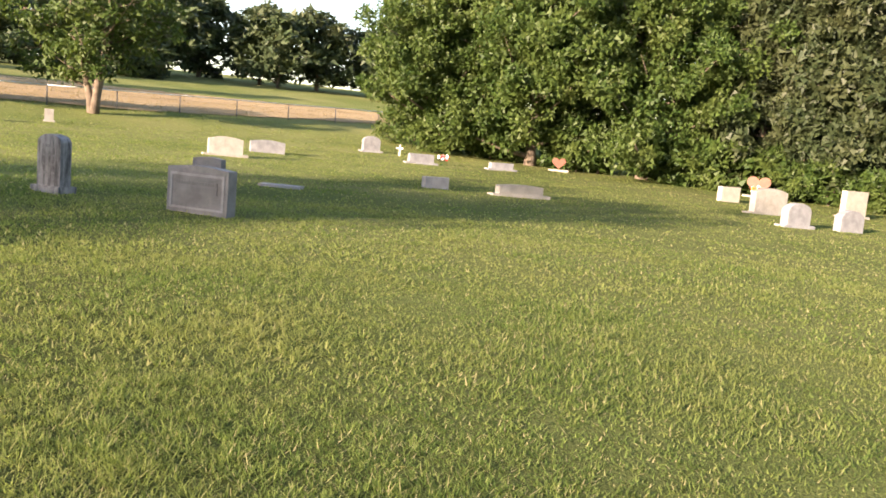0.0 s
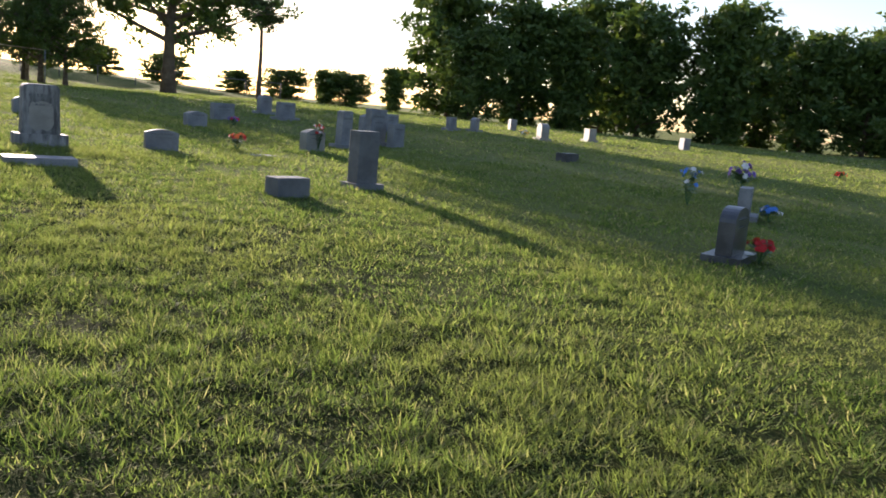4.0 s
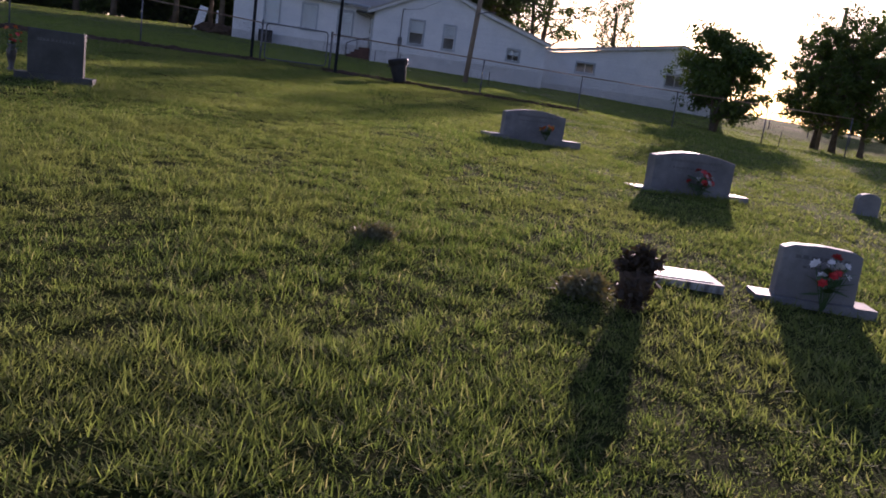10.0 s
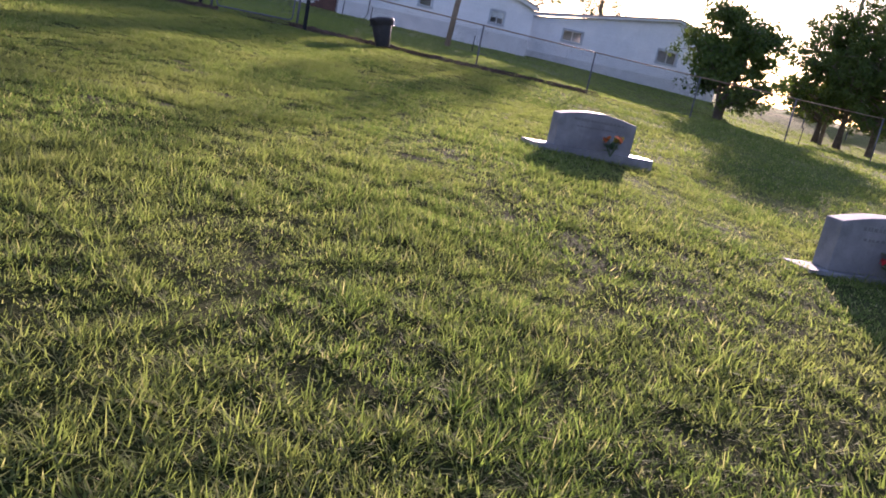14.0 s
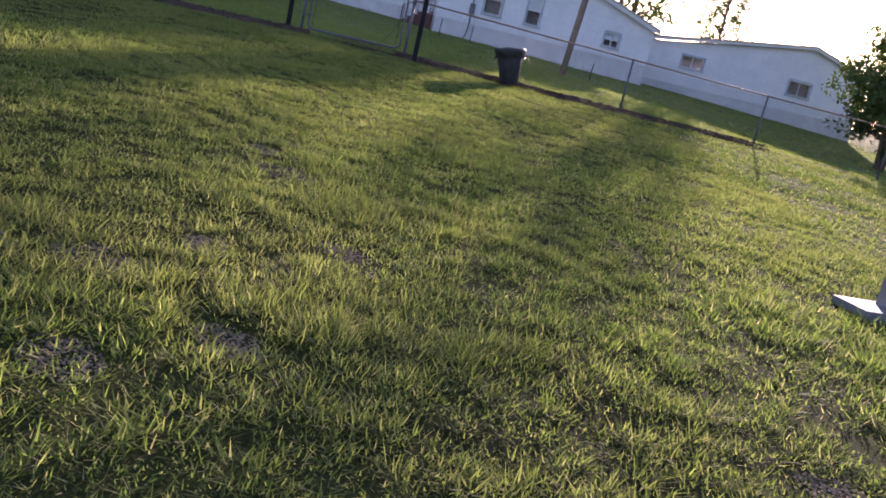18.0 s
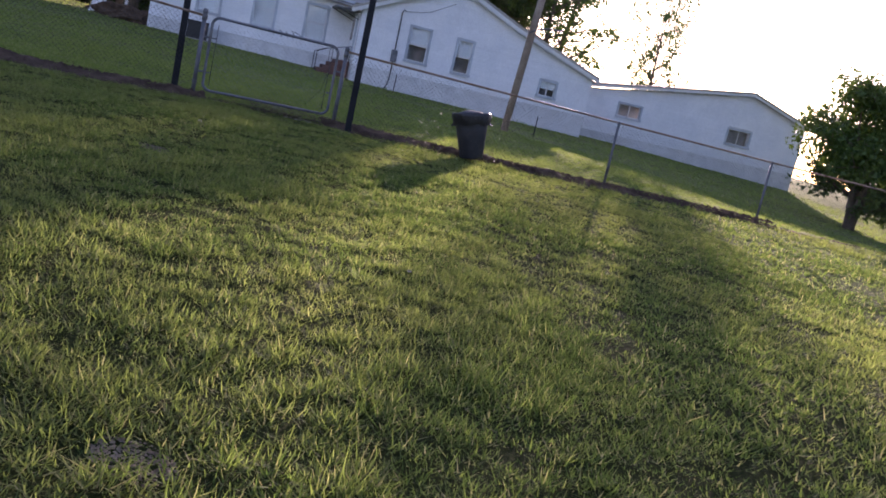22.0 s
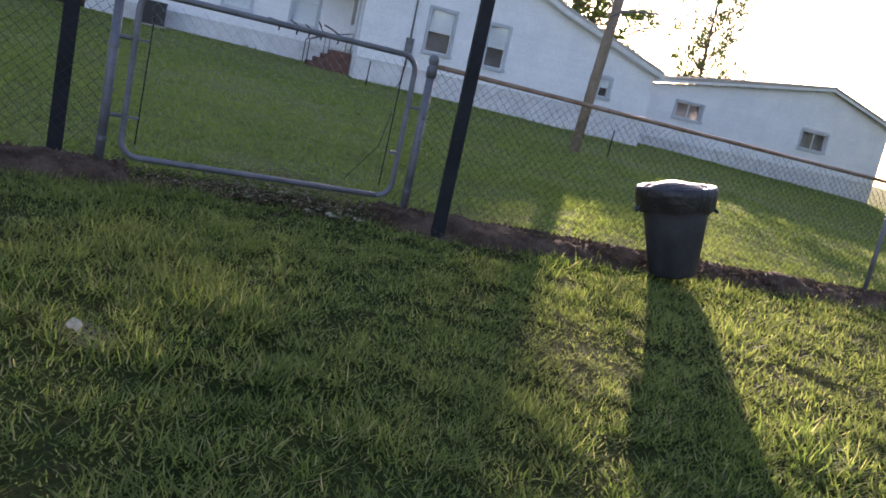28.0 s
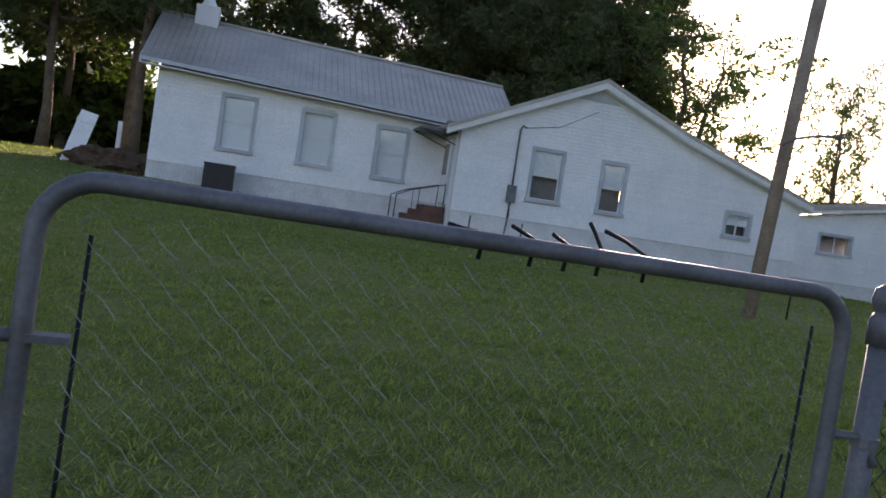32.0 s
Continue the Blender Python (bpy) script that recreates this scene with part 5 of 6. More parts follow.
# dark dead bouquet in a pot, with a dried clump beside it
pot = thing("dead_bouquet", -2.28, 19.66, 7, None, "dark withered bouquet in an urn", "dead flowers")
part("urn", lathe([(0.09, -0.02), (0.10, 0.02), (0.05, 0.06), (0.11, 0.15), (0.13, 0.26), (0.10, 0.29)], 14), M_DEADPOT, pot, smooth=True)
v, t = leaf_cloud([(0, 0, 0.10), (0.02, -0.02, 0.20), (0, 0, 0.29), (0.07, 0.03, 0.37), (-0.06, 0, 0.35), (0.03, -0.03, 0.42)], [0.13, 0.14, 0.13, 0.09, 0.09, 0.07], 170, 0.036, 5)
M_DEAD = leafy("withered_leaf", (0.055, 0.040, 0.030), (0.11, 0.082, 0.058), (0.07, 0.055, 0.040), 3.0, 0.08)
fast_mesh("dead_foliage", v, t, M_DEAD, pot)
clump = thing("dried_clump", -2.64, 19.50, 7, None, "dried weed clump in the lawn", "dead plant")
v, t = leaf_cloud([(0, 0, 0.05), (0.11, 0.05, 0.07), (-0.12, 0.02, 0.04), (0.02, 0.08, 0.12)], [0.13, 0.12, 0.11, 0.09], 260, 0.02, 6, long=3.2)
fast_mesh("dead_foliage", v, t, M_TUFT, clump)
tuft = thing("dried_clump", -4.38, 19.15, 8, None, "grey-brown dead grass tuft in the lawn", "dead plant")
v, t = leaf_cloud([(0, 0, 0.02), (0.08, 0.05, 0.03), (-0.09, -0.02, 0.02), (0.03, 0.03, 0.06)], [0.12, 0.10, 0.10, 0.08], 420, 0.011, 8, 0.35, 6.5)
fast_mesh("dead_foliage", v, t, M_TUFT, tuft)
# stones west of the way
wide = headstone(-7.05, 15.55, 0.86, 0.70, 0.25, "flat", M_GRANK, None, 87, "wide dark grey headstone with a low wing and stone vase", 1, z=gz(-7.05, 15.55) + 0.06)
for ob in list(wide.children):
    ob.location.x += 0.13
part("base", slab(-1.1, 0.86, -0.29, 0.29, -0.2, 0.06, 0.015), M_GRANK, wide)
part("wing", slab(-1.0, -0.305, -0.1, 0.1, 0.058, 0.36, 0.012), M_GRANK, wide)
part("vase", lathe([(0.11, 0.355), (0.11, 0.39), (0.06, 0.43), (0.07, 0.46), (0.14, 0.58), (0.16, 0.70), (0.15, 0.76), (0.17, 0.79), (0.14, 0.80)], 16), M_GRANK, wide, smooth=True).location.x = -0.62
headstone(-17.32, 20.45, 2.12, 1.06, 0.28, "flat", M_GRANK, (2.68, 0.17, 0.56), 49, "wide grey headstone on a long base", 1)
headstone(-14.1, 22.0, 0.90, 0.75, 0.21, "flat", M_GRANK, (1.25, 0.13, 0.43), 49, "grey headstone on a stepped base", 1)
flowers(-15.5, 21.95, (M_RED, M_ORANGE), 0.16, 0.75, label="red flowers in a tall vase", seed=7, vase=M_GRAND, count=10)
led = thing("headstone", -2.70, 13.12, 66, None, "polished dark headstone on a long dark base with pale top", "gravestone", "gravestones")
part("base", slab(-1.55, 0.44, -0.26, 0.26, -0.08, 0.14, 0.01), M_GRAND, led)
part("base_top", slab(-1.53, 0.42, -0.24, 0.24, 0.14, 0.155, 0.004), M_GRANM, led)
part("tablet", slab(-1.4, -0.03, -0.12, 0.12, 0.155, 0.86, 0.012), M_GRAND, led)
urn = thing("urn", -2.37, 13.22, 7, gz(-2.70, 13.12) + 0.155, "black polished urn holding an orange and white candle", "urn")
part("body", lathe([(0.072, 0), (0.076, 0.022), (0.05, 0.04), (0.042, 0.06), (0.06, 0.10), (0.088, 0.17), (0.094, 0.22), (0.085, 0.265), (0.068, 0.285), (0.092, 0.31), (0.096, 0.325), (0.08, 0.325)], 22), M_GRAND, urn, smooth=True)
candle = part("candle", lathe([(0.020, 0.28), (0.034, 0.30), (0.034, 0.37), (0.020, 0.39), (0.020, 0.43), (0.030, 0.45), (0.030, 0.54), (0.018, 0.555)], 14), M_ORANGE, urn)
part("candle_label", lathe([(0.031, 0.40), (0.043, 0.405), (0.043, 0.50), (0.031, 0.505)], 14), M_WHITEP, candle)
candle.rotation_euler = (0, radians(-9), 0)
candle.location.x = 0.04
# northern rows, seen across the lawn: x, y, width, height, shape, material
ROWS = (
    (4.9, 28.0, 0.70, 0.56, "serp", M_GRANL), (5.9, 29.8, 0.47, 0.90, "taper", M_GRAN), (7.0, 31.3, 0.76, 0.95, "flat", M_GRAN), (7.6, 31.2, 0.57, 0.67, "flat", M_GRAN),
    (12.0, 41.8, 0.70, 0.46, "flat", M_GRAN), (13.4, 43.0, 0.61, 0.53, "serp", M_GRAN), (17.4, 49.6, 0.63, 0.58, "flat", M_GRAN), (15.7, 40.5, 0.82, 0.62, "round", M_GRANL),
    (19.2, 43.5, 0.82, 0.50, "flat", M_GRANL), (24.9, 44.7, 0.58, 0.58, "flat", M_GRAN), (4.1, 40.4, 0.61, 0.63, "round", M_GRAN), (4.8, 38.3, 0.79, 0.54, "flat", M_GRAN),
    (2.6, 36.1, 0.88, 0.53, "flat", M_GRAN), (7.4, 35.0, 0.88, 0.57, "serp", M_GRAN), (8.5, 37.3, 0.79, 0.53, "flat", M_GRAN), (1.9, 32.5, 0.70, 0.44, "serp", M_GRAN),
    (9.5, 16.8, 0.73, 0.64, "round", M_GRAND), (12.3, 20.7, 0.68, 0.50, "flat", M_GRAN), (23.4, 26.4, 0.53, 0.78, "flat", M_GRAN), (33.7, 28.9, 0.73, 0.89, "flat", M_MARBLE),
    (33.1, 27.5, 0.78, 0.68, "flat", M_GRANL), (40.0, 35.2, 0.73, 0.82, "flat", M_GRAND), (41.1, 37.3, 1.07, 0.68, "flat", M_GRAND), (35.8, 22.5, 1.21, 0.73, "serp", M_PALEST),
    (26.8, 13.5, 0.58, 0.54, "flat", M_GRANL), (35.8, 12.6, 1.26, 0.70, "serp", M_GRANL), (37.3, 10.8, 0.87, 0.92, "round", M_GRANL),
    (32.6, 8.7, 0.92, 0.93, "round", M_PALEST), (49.5, 8.2, 0.97, 0.92, "flat", M_PALEST), (48.6, 6.5, 0.87, 0.87, "round", M_MARBLE), (49.6, 4.8, 1.26, 0.87, "serp", M_GRANL),
    (52.2, 0.3, 0.48, 0.64, "flat", M_GRANL), (35.5, -4.8, 1.50, 0.76, "serp", M_GRANL), (39.8, -8.3, 1.75, 0.64, "serp", M_GRAN), (47.1, -17.9, 1.16, 0.92, "round", M_GRAN),
    (40.7, -17.9, 1.55, 0.48, "flat", M_GRAN), (25.5, -9.6, 0.97, 0.43, "flat", M_GRAN), (39.8, -23.0, 1.55, 0.35, "flat", M_GRAN), (24.4, -12.7, 1.94, 0.37, "serp", M_GRANL),
    (29.5, -31.1, 1.36, 0.82, "flat", M_PALEST), (23.7, -26.7, 2.04, 1.12, "serp", M_GRANL), (18.9, -21.9, 1.26, 0.85, "round", M_GRAN), (18.5, -24.8, 1.36, 0.87, "round", M_GRAN), (24.6, -35.0, 1.65, 1.31, "flat", M_PALEST),
)
KIND = {"grey_granite": "grey granite", "light_granite": "pale grey granite", "dark_granite": "polished dark granite", "weathered_marble": "weathered white marble", "pale_marble": "pale white marble", "rose_granite": "rose granite"}
FORM = {"serp": "with a curved top", "taper": "tall and tapering", "flat": "with a straight top", "round": "with a rounded top"}
for k, (x, y, w, h, sh, m) in enumerate(ROWS):
    headstone(x, y, w, h, 0.34 if x > 13.5 else 0.22, sh, m, (w * 1.3, 0.1, 0.52) if k % 3 else None, 84 if x > 13.5 else 53 if x > 11 else 43, f"{KIND[m.name]} headstone {FORM[sh]}", 1 if k % 2 else 2)
headstone(17.47, 4.30, 0.62, 1.02, 0.28, "round", M_OLD, (0.74, 0.13, 0.46), 215, "tall old marble headstone streaked black by weather", 4)
wide = headstone(14.91, 2.09, 1.34, 0.90, 0.28, "crown", M_GRANM, None, 218, "wide grey granite headstone with a raised border and name panel", 1, True)
bm = bmesh.new()
for x0, x1, z0, z1 in ((-0.60, 0.60, 0.70, 0.75), (-0.60, -0.55, 0.08, 0.70), (0.55, 0.60, 0.08, 0.70), (-0.55, 0.55, 0.08, 0.12)):
    box(bm, x0, x1, -0.158, -0.139, z0, z1)
part("border", bm, M_GRAN, wide)
headstone(19.58, 0.59, 0.82, 0.74, 0.2, "crown", M_GRANM, (1.0, 0.08, 0.36), 218, "dark grey headstone standing behind a wider one", 0)
headstone(14.8, 14.8, 0.62, 0.48, 0.2, "soft", M_PALEST, None, 250, "small pale slanted headstone alone on the lawn", 1, lean=-4)
e = thing("grave_slab", 21.71, -2.13, 56, None, "flat grey slab level with the grass", "grave slab")
part("slab", slab(-0.6, 0.6, -0.3, 0.3, -0.05, 0.07, 0.012), M_GRAN, e)
headstone(33.10, -38.36, 1.46, 1.26, 0.19, "heart", M_PINK, (1.84, 0.15, 0.48), 38, "rose granite double-heart headstone", 0)
headstone(42.34, -29.61, 0.92, 0.82, 0.19, "heart", M_PINK, (1.36, 0.12, 0.48), 50, "small rose granite heart headstone", 0)
e = thing("grave_slab", 12.69, 30.35, 35, None, "fallen dark stone block beside the row", "grave slab")
part("slab", slab(-0.35, 0.35, -0.18, 0.18, -0.05, 0.24, 0.03), M_GRAND, e)
for x, y, mats, s, h, lab in ((9.85, 16.63, (M_RED,), 0.2, 0.28, "bright red flowers beside a dark headstone"), (12.72, 20.50, (M_BLUE, M_BLUE, M_WHITEP), 0.22, 0.25, "blue and white flowers"), (11.80, 21.86, (M_WHITEP, M_BLUE), 0.2, 0.7, "white and blue flowers on a stone"),
                              (14.38, 24.00, (M_PURPLE, M_PURPLE, M_WHITEP), 0.3, 0.7, "purple and white flowers on a stone"), (21.88, 23.87, (M_GRAND, M_BLUE), 0.22, 0.55, "dark and blue flowers in a stone vase"), (22.36, 22.72, (M_BLUE,), 0.16, 0.2, "pale blue flowers in the grass"),
                              (23.39, 31.55, (M_RED, M_ORANGE), 0.22, 0.2, "red flowers on the lawn"), (35.20, 20.15, (M_ORANGE, M_RED), 0.25, 0.25, "orange flowers beside a white headstone"), (23.61, 26.64, (M_PURPLE, M_WHITEP), 0.22, 0.95, "purple flowers on a stone"),
                              (2.98, 33.98, (M_RED, M_PURPLE), 0.18, 0.22, "red flowers on a flat grave"), (5.05, 27.99, (M_WHITEP, M_RED), 0.14, 0.66, "white and red flowers on a stone"), (40.64, -19.33, (M_RED, M_WHITEP), 0.4, 0.5, "red flowers by the thicket"),
                              (32.03, -36.91, (M_PINK, M_WHITEP, M_ORANGE), 0.5, 0.6, "pink and white flowers round a heart stone"), (28.32, -33.53, (M_RED, M_ORANGE), 0.4, 0.35, "red flowers beside a headstone"), (15.14, 41.28, (M_WHITEP, M_YELLOW), 0.2, 0.3, "white flowers on the lawn")):
    flowers(x, y, mats, s, h, label=lab, seed=int(x), count=18, vase=M_GRAND if "vase" in lab else None)
cross = thing("wooden_cross", 45.12, -18.92, 61, None, "small white cross by the thicket", "cross")
part("upright", slab(-0.06, 0.06, -0.03, 0.03, -0.1, 0.75, 0.006), M_MARBLE, cross)
part("arm", slab(-0.22, 0.22, -0.028, 0.028, 0.45, 0.57, 0.006), M_MARBLE, cross)


# ---- eastern field, its fence, soil and litter ----
def sheet(name, xs, ys, lift, material, label, mask=None, category="ground"):
    X, Y = np.meshgrid(xs, ys)
    Z = ground_z(X, Y) + lift
    n = len(xs)
    q = [(j * n + i, j * n + i + 1, (j + 1) * n + i + 1, (j + 1) * n + i) for j in range(len(ys) - 1) for i in range(n - 1) if mask is None or mask((xs[i] + xs[i + 1]) / 2, (ys[j] + ys[j + 1]) / 2)]
    return tagged(mesh_object(name, np.c_[X.ravel(), Y.ravel(), Z.ravel()], q, material, smooth=True), label, category, kind="structure")


def in_field(x, y):
    return x > 61.4 + 0.18 * abs(y - 3) + 3 * math.sin(y * 0.2) * 0.3 and x < 89 + 0.1 * y


sheet("dry_field", np.arange(58, 110, 1.0), np.arange(-52, 83, 1.5), 0.05, M_HAYSOIL, "strip of dry tan hay beyond the fence", in_field, "field")
rs = np.random.RandomState(4)
n = 85000
px, py = rs.uniform(60, 106, n), rs.uniform(-50, 80, n)
ok = np.array([in_field(a, b) for a, b in zip(px, py)])
px, py = px[ok], py[ok]
pz = ground_z(px, py)
hh, ww, aa = rs.uniform(0.06, 0.16, len(px)), rs.uniform(0.03, 0.06, len(px)), rs.uniform(0, 6.28, len(px))
v = np.stack([np.c_[px - ww * np.cos(aa), py - ww * np.sin(aa), pz], np.c_[px + ww * np.cos(aa), py + ww * np.sin(aa), pz], np.c_[px + rs.normal(0, 0.15, len(px)), py + rs.normal(0, 0.15, len(px)), pz + hh]], 1).reshape(-1, 3)
tagged(fast_mesh("hay", v, np.arange(len(v)).reshape(-1, 3), M_HAY), "tall dry tan grass", "grass", kind="stuff")


def field_post(y):
    x = 60.5 + 0.18 * abs(y - 3)
    p = thing("field_post", x, y, 0, None, "slim galvanised steel post of the field fence", "fence post", "field fence posts")
    rod("shaft", [(0, 0, -0.2), (0.02, 0.01, 1.32)], 0.04, M_GALV, p, 8)
    return x, y


prev = None
for k in range(24):
    q = field_post(-42 + 4.6 * k)
    if prev:
        run = thing("wire_fence", *prev, 0, 0.0, "wire fence with a pale galvanised top rail along the field", "fence", "field fence runs")
        dx, dy, za, zb = q[0] - prev[0], q[1] - prev[1], gz(*prev), gz(*q)
        rod("top_rail", [(0, 0, za + 1.3), (dx, dy, zb + 1.3)], 0.035, M_TRIM, run, 6)
        for h in (0.25, 0.6, 0.95):
            rod("strand", [(0, 0, za + h), (dx / 2, dy / 2, (za + zb) / 2 + h - 0.03), (dx, dy, zb + h)], 0.006, M_WIRE, run, 3)
    prev = q

# rail fence beyond the northern trees
prev = None
for k in range(9):
    q = (-15.2 + 2.7 * k, 75.4 - 0.15 * k)
    p = thing("field_post", *q, 0, None, "slim galvanised steel post of the northern fence", "fence post", "northern fence posts")
    rod("shaft", [(0, 0, -0.2), (0, 0, 1.22)], 0.035, M_GALV, p, 8)
    if prev:
        run = thing("wire_fence", *prev, 0, 0.0, "low wire fence with a steel top rail behind the trees", "fence", "northern fence runs")
        dx, dy, za, zb = q[0] - prev[0], q[1] - prev[1], gz(*prev), gz(*q)
        rod("top_rail", [(0, 0, za + 1.2), (dx, dy, zb + 1.2)], 0.03, M_GALV, run, 6)
        for h in (0.3, 0.75):
            rod("strand", [(0, 0, za + h), (dx, dy, zb + h)], 0.006, M_WIRE, run, 3)
    prev = q

# bare soil patches
rng = random.Random(12)
for x, y, r in PATCHES:
    rs = np.random.RandomState(int(abs(x * 10 + y * 7)))
    n = int(2400 * r)
    q, t = r * 0.85 * np.sqrt(rs.rand(n)), rs.uniform(0, math.tau, n)
    px, py = x + q * np.cos(t) * 1.2, y + q * np.sin(t) * 0.8
    pz, w = ground_z(px, py) + 0.002, rs.uniform(0.004, 0.012, n)
    c = np.stack([px, py, pz], 1)[:, None, :]
    star = np.array([(1, 0, 0), (0, 1, 0), (-1, 0, 0), (0, -1, 0), (0, 0, 0.7)])[None] * w[:, None, None] * rs.uniform(0.6, 1.3, (n, 5, 1))
    i = np.arange(n)[:, None] * 5
    tri = np.concatenate([i + [0, 1, 4], i + [1, 2, 4], i + [2, 3, 4], i + [3, 0, 4]], 1).reshape(-1, 3)
    tagged(fast_mesh("bare_soil_crumbs", (c + star).reshape(-1, 3), tri, M_BARE), "bare crumbly grey-brown soil patch in the lawn", "soil", "bare patches", "stuff")

# ridge of soil and mulch along the fence
vs, fs, n, m = [], [], 420, 13
for i in range(n + 1):
    a = -6 + 28 * i / n
    big = 0.8 + 0.45 * noise.noise((a * 0.8, 0, 5)) + 0.3 * noise.noise((a * 2.7, 1, 5))
    if a < 5.2:
        big *= 1.15
    if 5.15 < a < 7.2:
        big *= 0.12
    if a > 13:
        big *= max(0.25, 1 - (a - 13) * 0.12)
    for j in range(m):
        q = -1 + 2 * j / (m - 1)
        d = 0.42 * q + 0.10 * math.sin(a * 1.3) - 0.08
        x, y = fxy(a, d)
        h = 0.17 * big * (1 - abs(q) ** 1.6) - 0.03
        vs.append((x, y, gz(x, y) + h + 0.045 * noise.noise((a * 6, d * 6, 0)) + 0.025 * noise.noise((a * 17, d * 17, 2))))
for i in range(n):
    for j in range(m - 1):
        fs.append((i * m + j, (i + 1) * m + j, (i + 1) * m + j + 1, i * m + j + 1))
tagged(mesh_object("soil_ridge", vs, fs, M_MULCH, smooth=True), "low ridge of brown soil and dead leaves under the fence", "soil", kind="structure")


def scatter_litter(name, centre, spread, count, length, width, material, label, seed):
    """Dead leaves and twigs lying about."""
    rs = np.random.RandomState(seed)
    a = centre[0] + rs.normal(0, spread[0], count)
    d = centre[1] + rs.normal(0, spread[1], count)
    px, py = FX + FU.x * a + FN.x * d, FY + FU.y * a + FN.y * d
    pz = ground_z(px, py) + 0.01 + rs.rand(count) * 0.14
    t = rs.uniform(0, 6.28, count)
    L = length * rs.uniform(0.4, 1.3, count)
    dx, dy, dz = np.cos(t) * L, np.sin(t) * L, rs.uniform(-0.3, 0.5, count) * L
    wx, wy = -np.sin(t) * width, np.cos(t) * width
    v = np.stack([np.c_[px, py, pz], np.c_[px + dx / 2 + wx, py + dy / 2 + wy, pz + dz / 2], np.c_[px + dx, py + dy, pz + dz], np.c_[px + dx / 2 - wx, py + dy / 2 - wy, pz + dz / 2 + 0.004]], 1).reshape(-1, 3)
    i = np.arange(count)[:, None] * 4
    return tagged(fast_mesh(name, v, np.concatenate([i + [0, 1, 2], i + [0, 2, 3]], 1).reshape(-1, 3), material), label, "litter", kind="stuff")


scatter_litter("dead_leaves", (7.0, -0.15), (4.5, 0.26), 3200, 0.05, 0.011, M_LITTER, "dead leaves and stalks along the fence", 1)
scatter_litter("twig_pile", (6.5, 0.4), (0.32, 0.16), 420, 0.15, 0.003, M_STRAW, "dry twigs heaped under the gate", 2)

scatter_litter("bark_chips", (6.35, -0.12), (0.55, 0.10), 520, 0.045, 0.010, M_TUFT, "pale tan chips and dry stalks under the gate", 3)
scatter_litter("dead_stalks", (9.5, -0.1), (2.2, 0.22), 900, 0.10, 0.0035, M_STRAW, "dry brown stalks lying on the soil ridge", 4)

rs = np.random.RandomState(31)
n = 9000
fa, fd = rs.uniform(-6, 18, n), rs.normal(-0.05, 0.2, n)
px, py = FX + FU.x * fa + FN.x * fd, FY + FU.y * fa + FN.y * fd
w = 0.008 + 0.042 * rs.rand(n) ** 2.2
rise = np.where((fa > 5.15) & (fa < 7.2), 0.0, 0.12) * np.clip(1 - np.abs(fd + 0.05) / 0.4, 0, 1) ** 0.7
c = np.stack([px, py, ground_z(px, py) + rise - 0.01], 1)[:, None, :]
star = np.array([(1, 0, 0), (0, 1, 0), (-1, 0, 0), (0, -1, 0), (0, 0, 0.8)])[None] * w[:, None, None] * rs.uniform(0.5, 1.4, (n, 5, 1))
i = np.arange(n)[:, None] * 5
tagged(fast_mesh("soil_clods", (c + star).reshape(-1, 3), np.concatenate([i + [0, 1, 4], i + [1, 2, 4], i + [2, 3, 4], i + [3, 0, 4]], 1).reshape(-1, 3), M_MULCH), "loose clods of brown soil along the fence", "soil", kind="stuff")

# pale scraps lying on the grass and soil
for x, y, z, q in ((-19.20, 36.02, 0.05, 0.07), (-20.83, 32.91, 0.04, 0.06), (-21.97, 35.97, 0.02, 0.05), (-21.83, 36.11, 0.02, 0.06), (-21.67, 36.26, 0.03, 0.045), (-23.09, 34.91, 0.04, 0.05), (-8.31, 21.75, 0.04, 0.03), (-12.52, 23.02, 0.05, 0.04), (-15.54, 30.22, 0.05, 0.03), *((*fxy(6.55 + 0.085 * k + 0.03 * math.sin(7 * k), -0.27 + 0.10 * math.sin(2.3 * k)), 0.03, 0.028 + 0.012 * (k % 3)) for k in range(6))):
    rg = random.Random(int(x * 100))
    pts = [(q * math.cos(math.tau * k / 9) * rg.uniform(0.7, 1.2), 0.55 * q * math.sin(math.tau * k / 9) * rg.uniform(0.7, 1.2), rg.uniform(0, 0.018)) for k in range(9)]
    ob = mesh_object("dead_leaf", pts + [(px, py, pz + 0.003) for px, py, pz in pts], [tuple(range(9)), tuple(range(17, 8, -1))] + [(k, (k + 1) % 9, 9 + (k + 1) % 9, 9 + k) for k in range(9)], M_PALE)
    ob.matrix_world = pose(x, y, gz(x, y) + z - 0.02, rg.uniform(-15, 15), rg.uniform(-15, 15), rg.uniform(0, 360))
    tagged(ob, "pale curled dead leaf lying in the grass", "leaf", "pale dead leaves")

# ---- lawn grass ----
LINE = np.array([(-0.6, 6.6), (0.9, 5.5), (2.7, 6.6), (3.3, 9.5), (0.8, 13.0), (-3.7, 17.0), (-9.0, 21.5), (-15.8, 28.0), (-21.0, 34.0)])


def line_distance(x, y):
    best = np.full(x.shape, 1e9)
    for (ax, ay), (bx2, by2) in zip(LINE[:-1], LINE[1:]):
        dx, dy = bx2 - ax, by2 - ay
        t = np.clip(((x - ax) * dx + (y - ay) * dy) / (dx * dx + dy * dy), 0, 1)
        best = np.minimum(best, np.hypot(x - ax - t * dx, y - ay - t * dy))
    return best


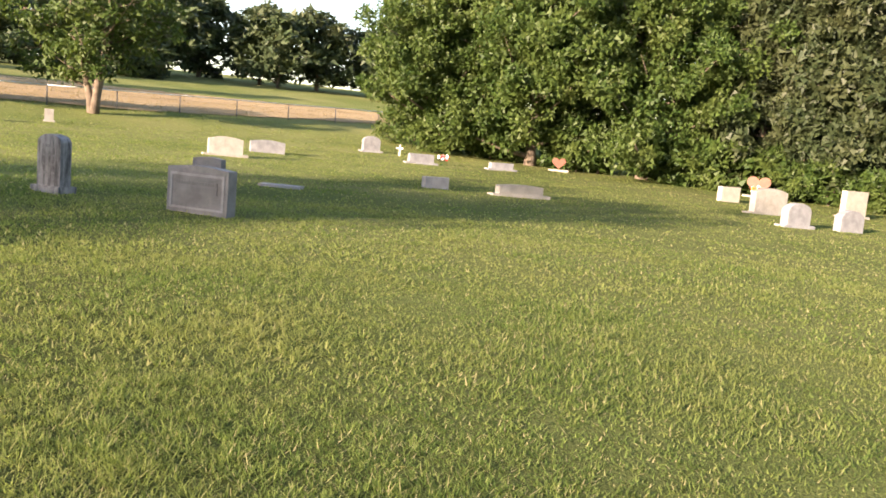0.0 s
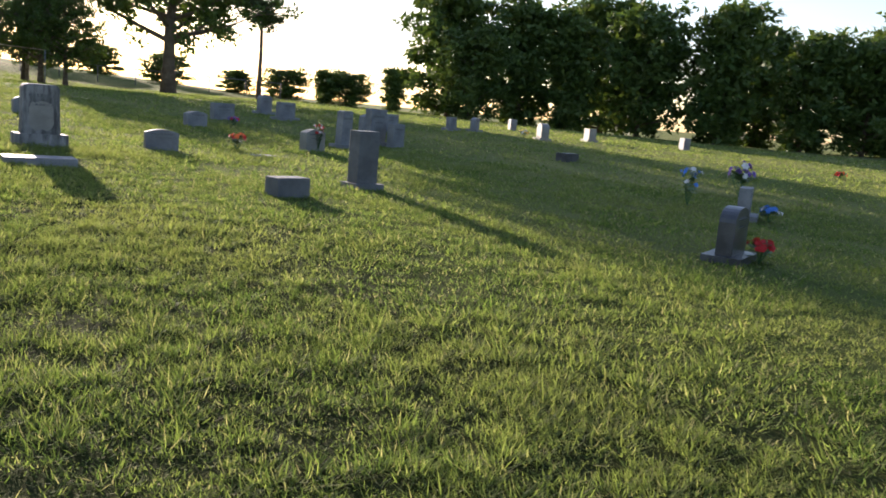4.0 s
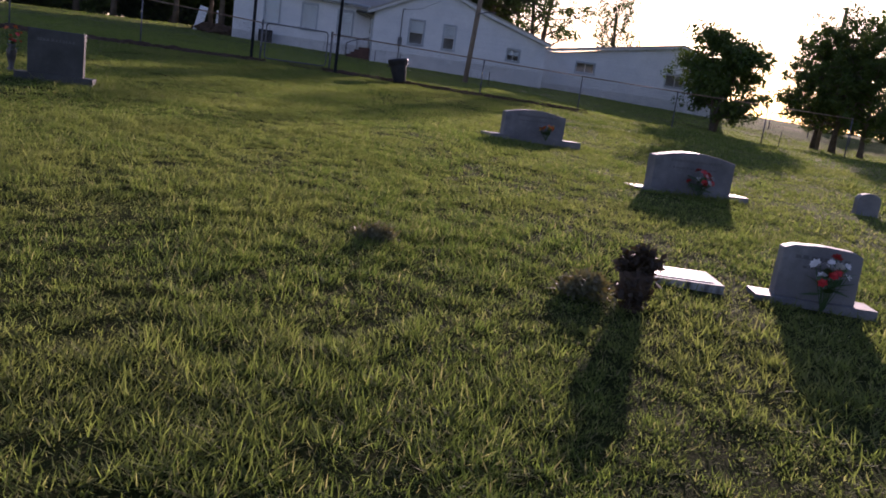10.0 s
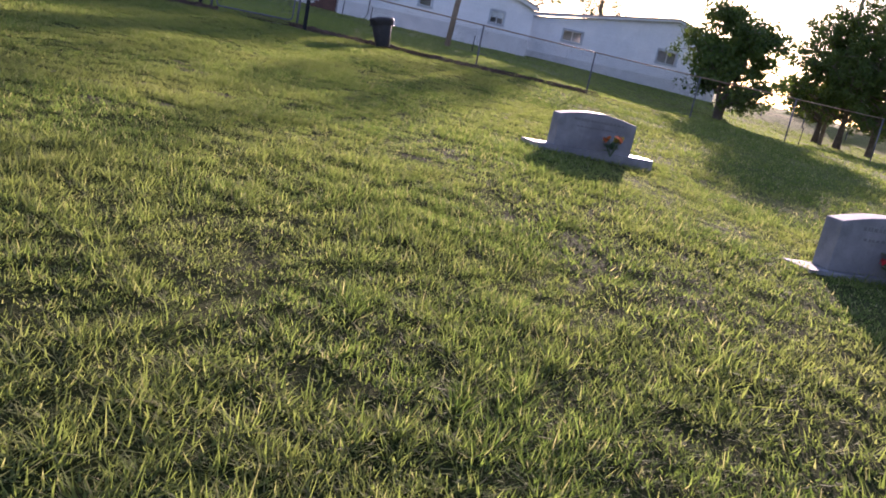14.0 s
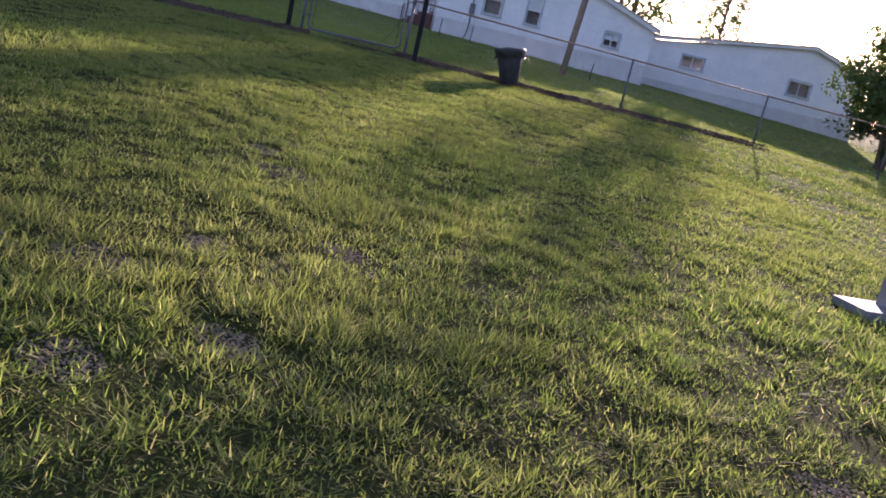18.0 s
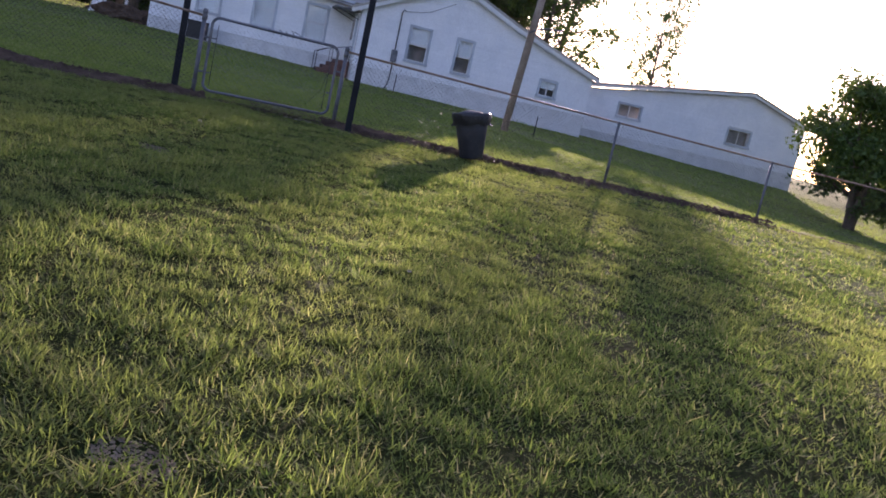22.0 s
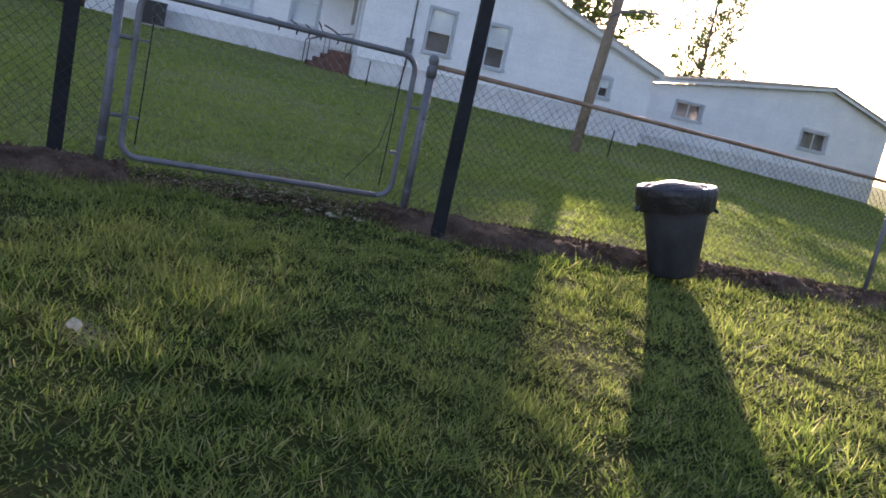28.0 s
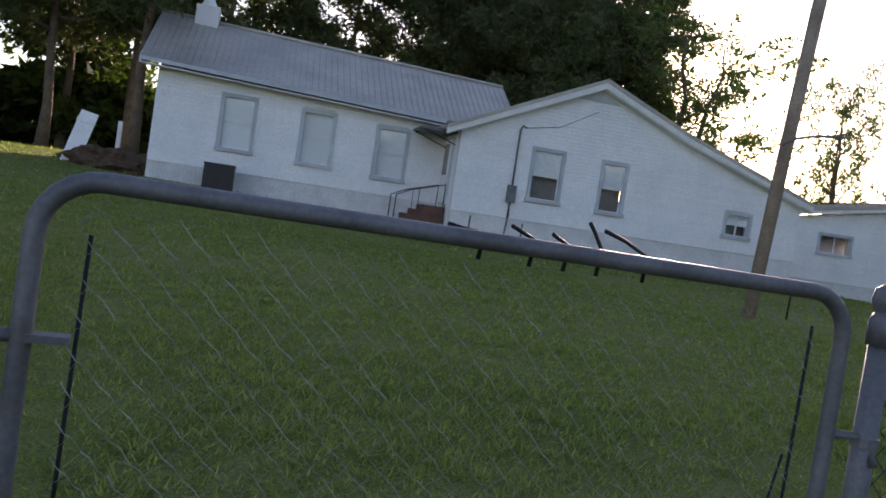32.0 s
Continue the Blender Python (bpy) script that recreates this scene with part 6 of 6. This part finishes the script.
def patchiness(x, y):
    return 0.5 + 0.16 * np.sin(1.3 * x + 2.1 * np.sin(0.7 * y)) + 0.16 * np.sin(1.7 * y + 1.6 * np.sin(0.9 * x + 1)) + 0.3 * np.sin(9.1 * x + 2.3 * np.sin(5.7 * y)) * np.sin(8.3 * y + 2.0 * np.sin(6.9 * x + 1))


def tussock(x, y):
    """From 0 in a hollow to 1 on a tuft, some a third of a metre apart."""
    a = np.sin(13.1 * x + 2.6 * np.sin(6.3 * y + 0.7) + 1.1 * np.sin(2.1 * x)) * np.sin(11.7 * y + 2.4 * np.sin(7.7 * x + 1.9))
    b = np.sin(7.3 * x - 5.1 * y + 2.2 * np.sin(3.9 * y) + 1.7 * np.sin(4.7 * x))
    return 0.5 + 0.3 * a + 0.2 * b


def hump(x, y):
    """Low humps of turf, wider across the way than along it, from 0 to 1."""
    u, v = 0.9 * y - 0.44 * x, 0.9 * x + 0.44 * y
    return 0.5 + 0.26 * np.sin(7.1 * u + 2.9 * np.sin(3.1 * v + 0.4) + 2.2 * np.sin(1.7 * u + 0.8 * v)) + 0.24 * np.sin(9.7 * v - 3.1 * u + 2.6 * np.sin(4.3 * u + 1.2)) * np.sin(8.9 * u + 2.4 * np.sin(2.9 * v))


def blades(name, lo, hi, tufts, per, h0, h1, w0, seed, segs, spread=0.022, yard=False):
    """Tufts of grass between two distances from the way walked."""
    rs = np.random.RandomState(seed)
    x0, y0, x1, y1 = LINE[:, 0].min() - hi, LINE[:, 1].min() - hi, LINE[:, 0].max() + hi, LINE[:, 1].max() + hi
    n = int((x1 - x0) * (y1 - y0) * tufts)
    x, y = rs.uniform(x0, x1, n), rs.uniform(y0, y1, n)
    pt = patchiness(x, y)
    d = line_distance(x, y)
    hidden = (x < 0.3) & (y < 6.0) & (x < -0.6 + (6.6 - y) * 0.42)
    hidden |= (x < -0.3) & (y >= 6.0) & (y < 9.2 - x * 0.12)
    behind = (x - FX) * FN.x + (y - FY) * FN.y > 0.05
    k = (d >= lo) & (d < hi) & ~hidden & (behind == yard) & (rs.rand(n) < 0.68 + 0.32 * pt)
    rough = np.clip((y - 2) / 8, 0, 1)  # coarser, tufted turf away from the start
    tk = tussock(x, y)
    k &= ~((tk < 0.34) & (rs.rand(n) < 0.5 * rough))
    for px, py, pr in PATCHES:
        k &= ~((np.hypot(x - px, y - py) < pr * 0.8) & (rs.rand(n) < 0.72))
    k &= ~((np.abs((x - FX) * FN.x + (y - FY) * FN.y + 0.05) < 0.3) & (rs.rand(n) < 0.93))
    x, y, pt, rough, tk = (np.repeat(q[k], per) for q in (x, y, pt, rough, tk))
    big = np.repeat(rs.uniform(0.7, 1.35, k.sum()), per)
    n = len(x)
    ox, oy = rs.normal(0, spread, n), rs.normal(0, spread, n)
    x, y = x + ox, y + oy
    z = ground_z(x, y) - 0.002 + 0.024 * rough * hump(x, y)
    h = (h0 + (h1 - h0) * rs.rand(n) ** 1.6) * (0.45 + 1.1 * pt) * big * (1 + rough * (0.22 + 1.7 * (tk - 0.5)))
    w = w0 * rs.uniform(0.6, 1.35, n)
    out = np.arctan2(oy, ox) + rs.normal(0, 0.7, n)
    lean = rs.uniform(0.3, 1.5, n)
    lx, ly = np.cos(out), np.sin(out)
    side = out + math.pi / 2 + rs.normal(0, 0.5, n)
    wx, wy = np.cos(side) * w, np.sin(side) * w
    tip = np.c_[x + lx * h * lean, y + ly * h * lean, z + h * (1 - 0.38 * lean)]
    a, b = np.c_[x - wx, y - wy, z], np.c_[x + wx, y + wy, z]
    if segs == 2:
        mx, my, mz = x + lx * h * lean * 0.3, y + ly * h * lean * 0.3, z + h * 0.55
        v = np.stack([a, b, np.c_[mx - wx * 0.8, my - wy * 0.8, mz], np.c_[mx + wx * 0.8, my + wy * 0.8, mz], tip], 1).reshape(-1, 3)
        i = np.arange(n)[:, None] * 5
        tri = np.concatenate([i + [0, 1, 3], i + [0, 3, 2], i + [2, 3, 4]], 1).reshape(-1, 3)
    else:
        v = np.stack([a, b, tip], 1).reshape(-1, 3)
        tri = np.arange(len(v)).reshape(-1, 3)
    return tagged(fast_mesh(name, v, tri, M_YARD if yard else M_BLADE), "short fresh green grass of the yard" if yard else "mown green and straw-coloured lawn grass", "grass", kind="stuff")


blades("lawn_grass", 0.0, 2.9, 500, 11, 0.020, 0.064, 0.0040, 1, 1, 0.036)
blades("lawn_grass", 2.9, 8.0, 190, 11, 0.024, 0.068, 0.0064, 2, 1, 0.062)
blades("lawn_grass", 8.0, 17.0, 56, 10, 0.030, 0.066, 0.0125, 3, 1, 0.12)
blades("lawn_grass", 17.0, 44.0, 10, 8, 0.035, 0.066, 0.025, 4, 1, 0.27)
blades("lawn_grass", 44.0, 64.0, 2.6, 7, 0.035, 0.075, 0.055, 5, 1, 0.35)
blades("yard_grass", 0.0, 9.0, 250, 9, 0.018, 0.062, 0.0060, 6, 1, 0.05, True)
blades("yard_grass", 9.0, 18.0, 70, 9, 0.022, 0.052, 0.0115, 7, 1, 0.10, True)
blades("yard_grass", 18.0, 40.0, 12, 8, 0.030, 0.055, 0.024, 8, 1, 0.25, True)
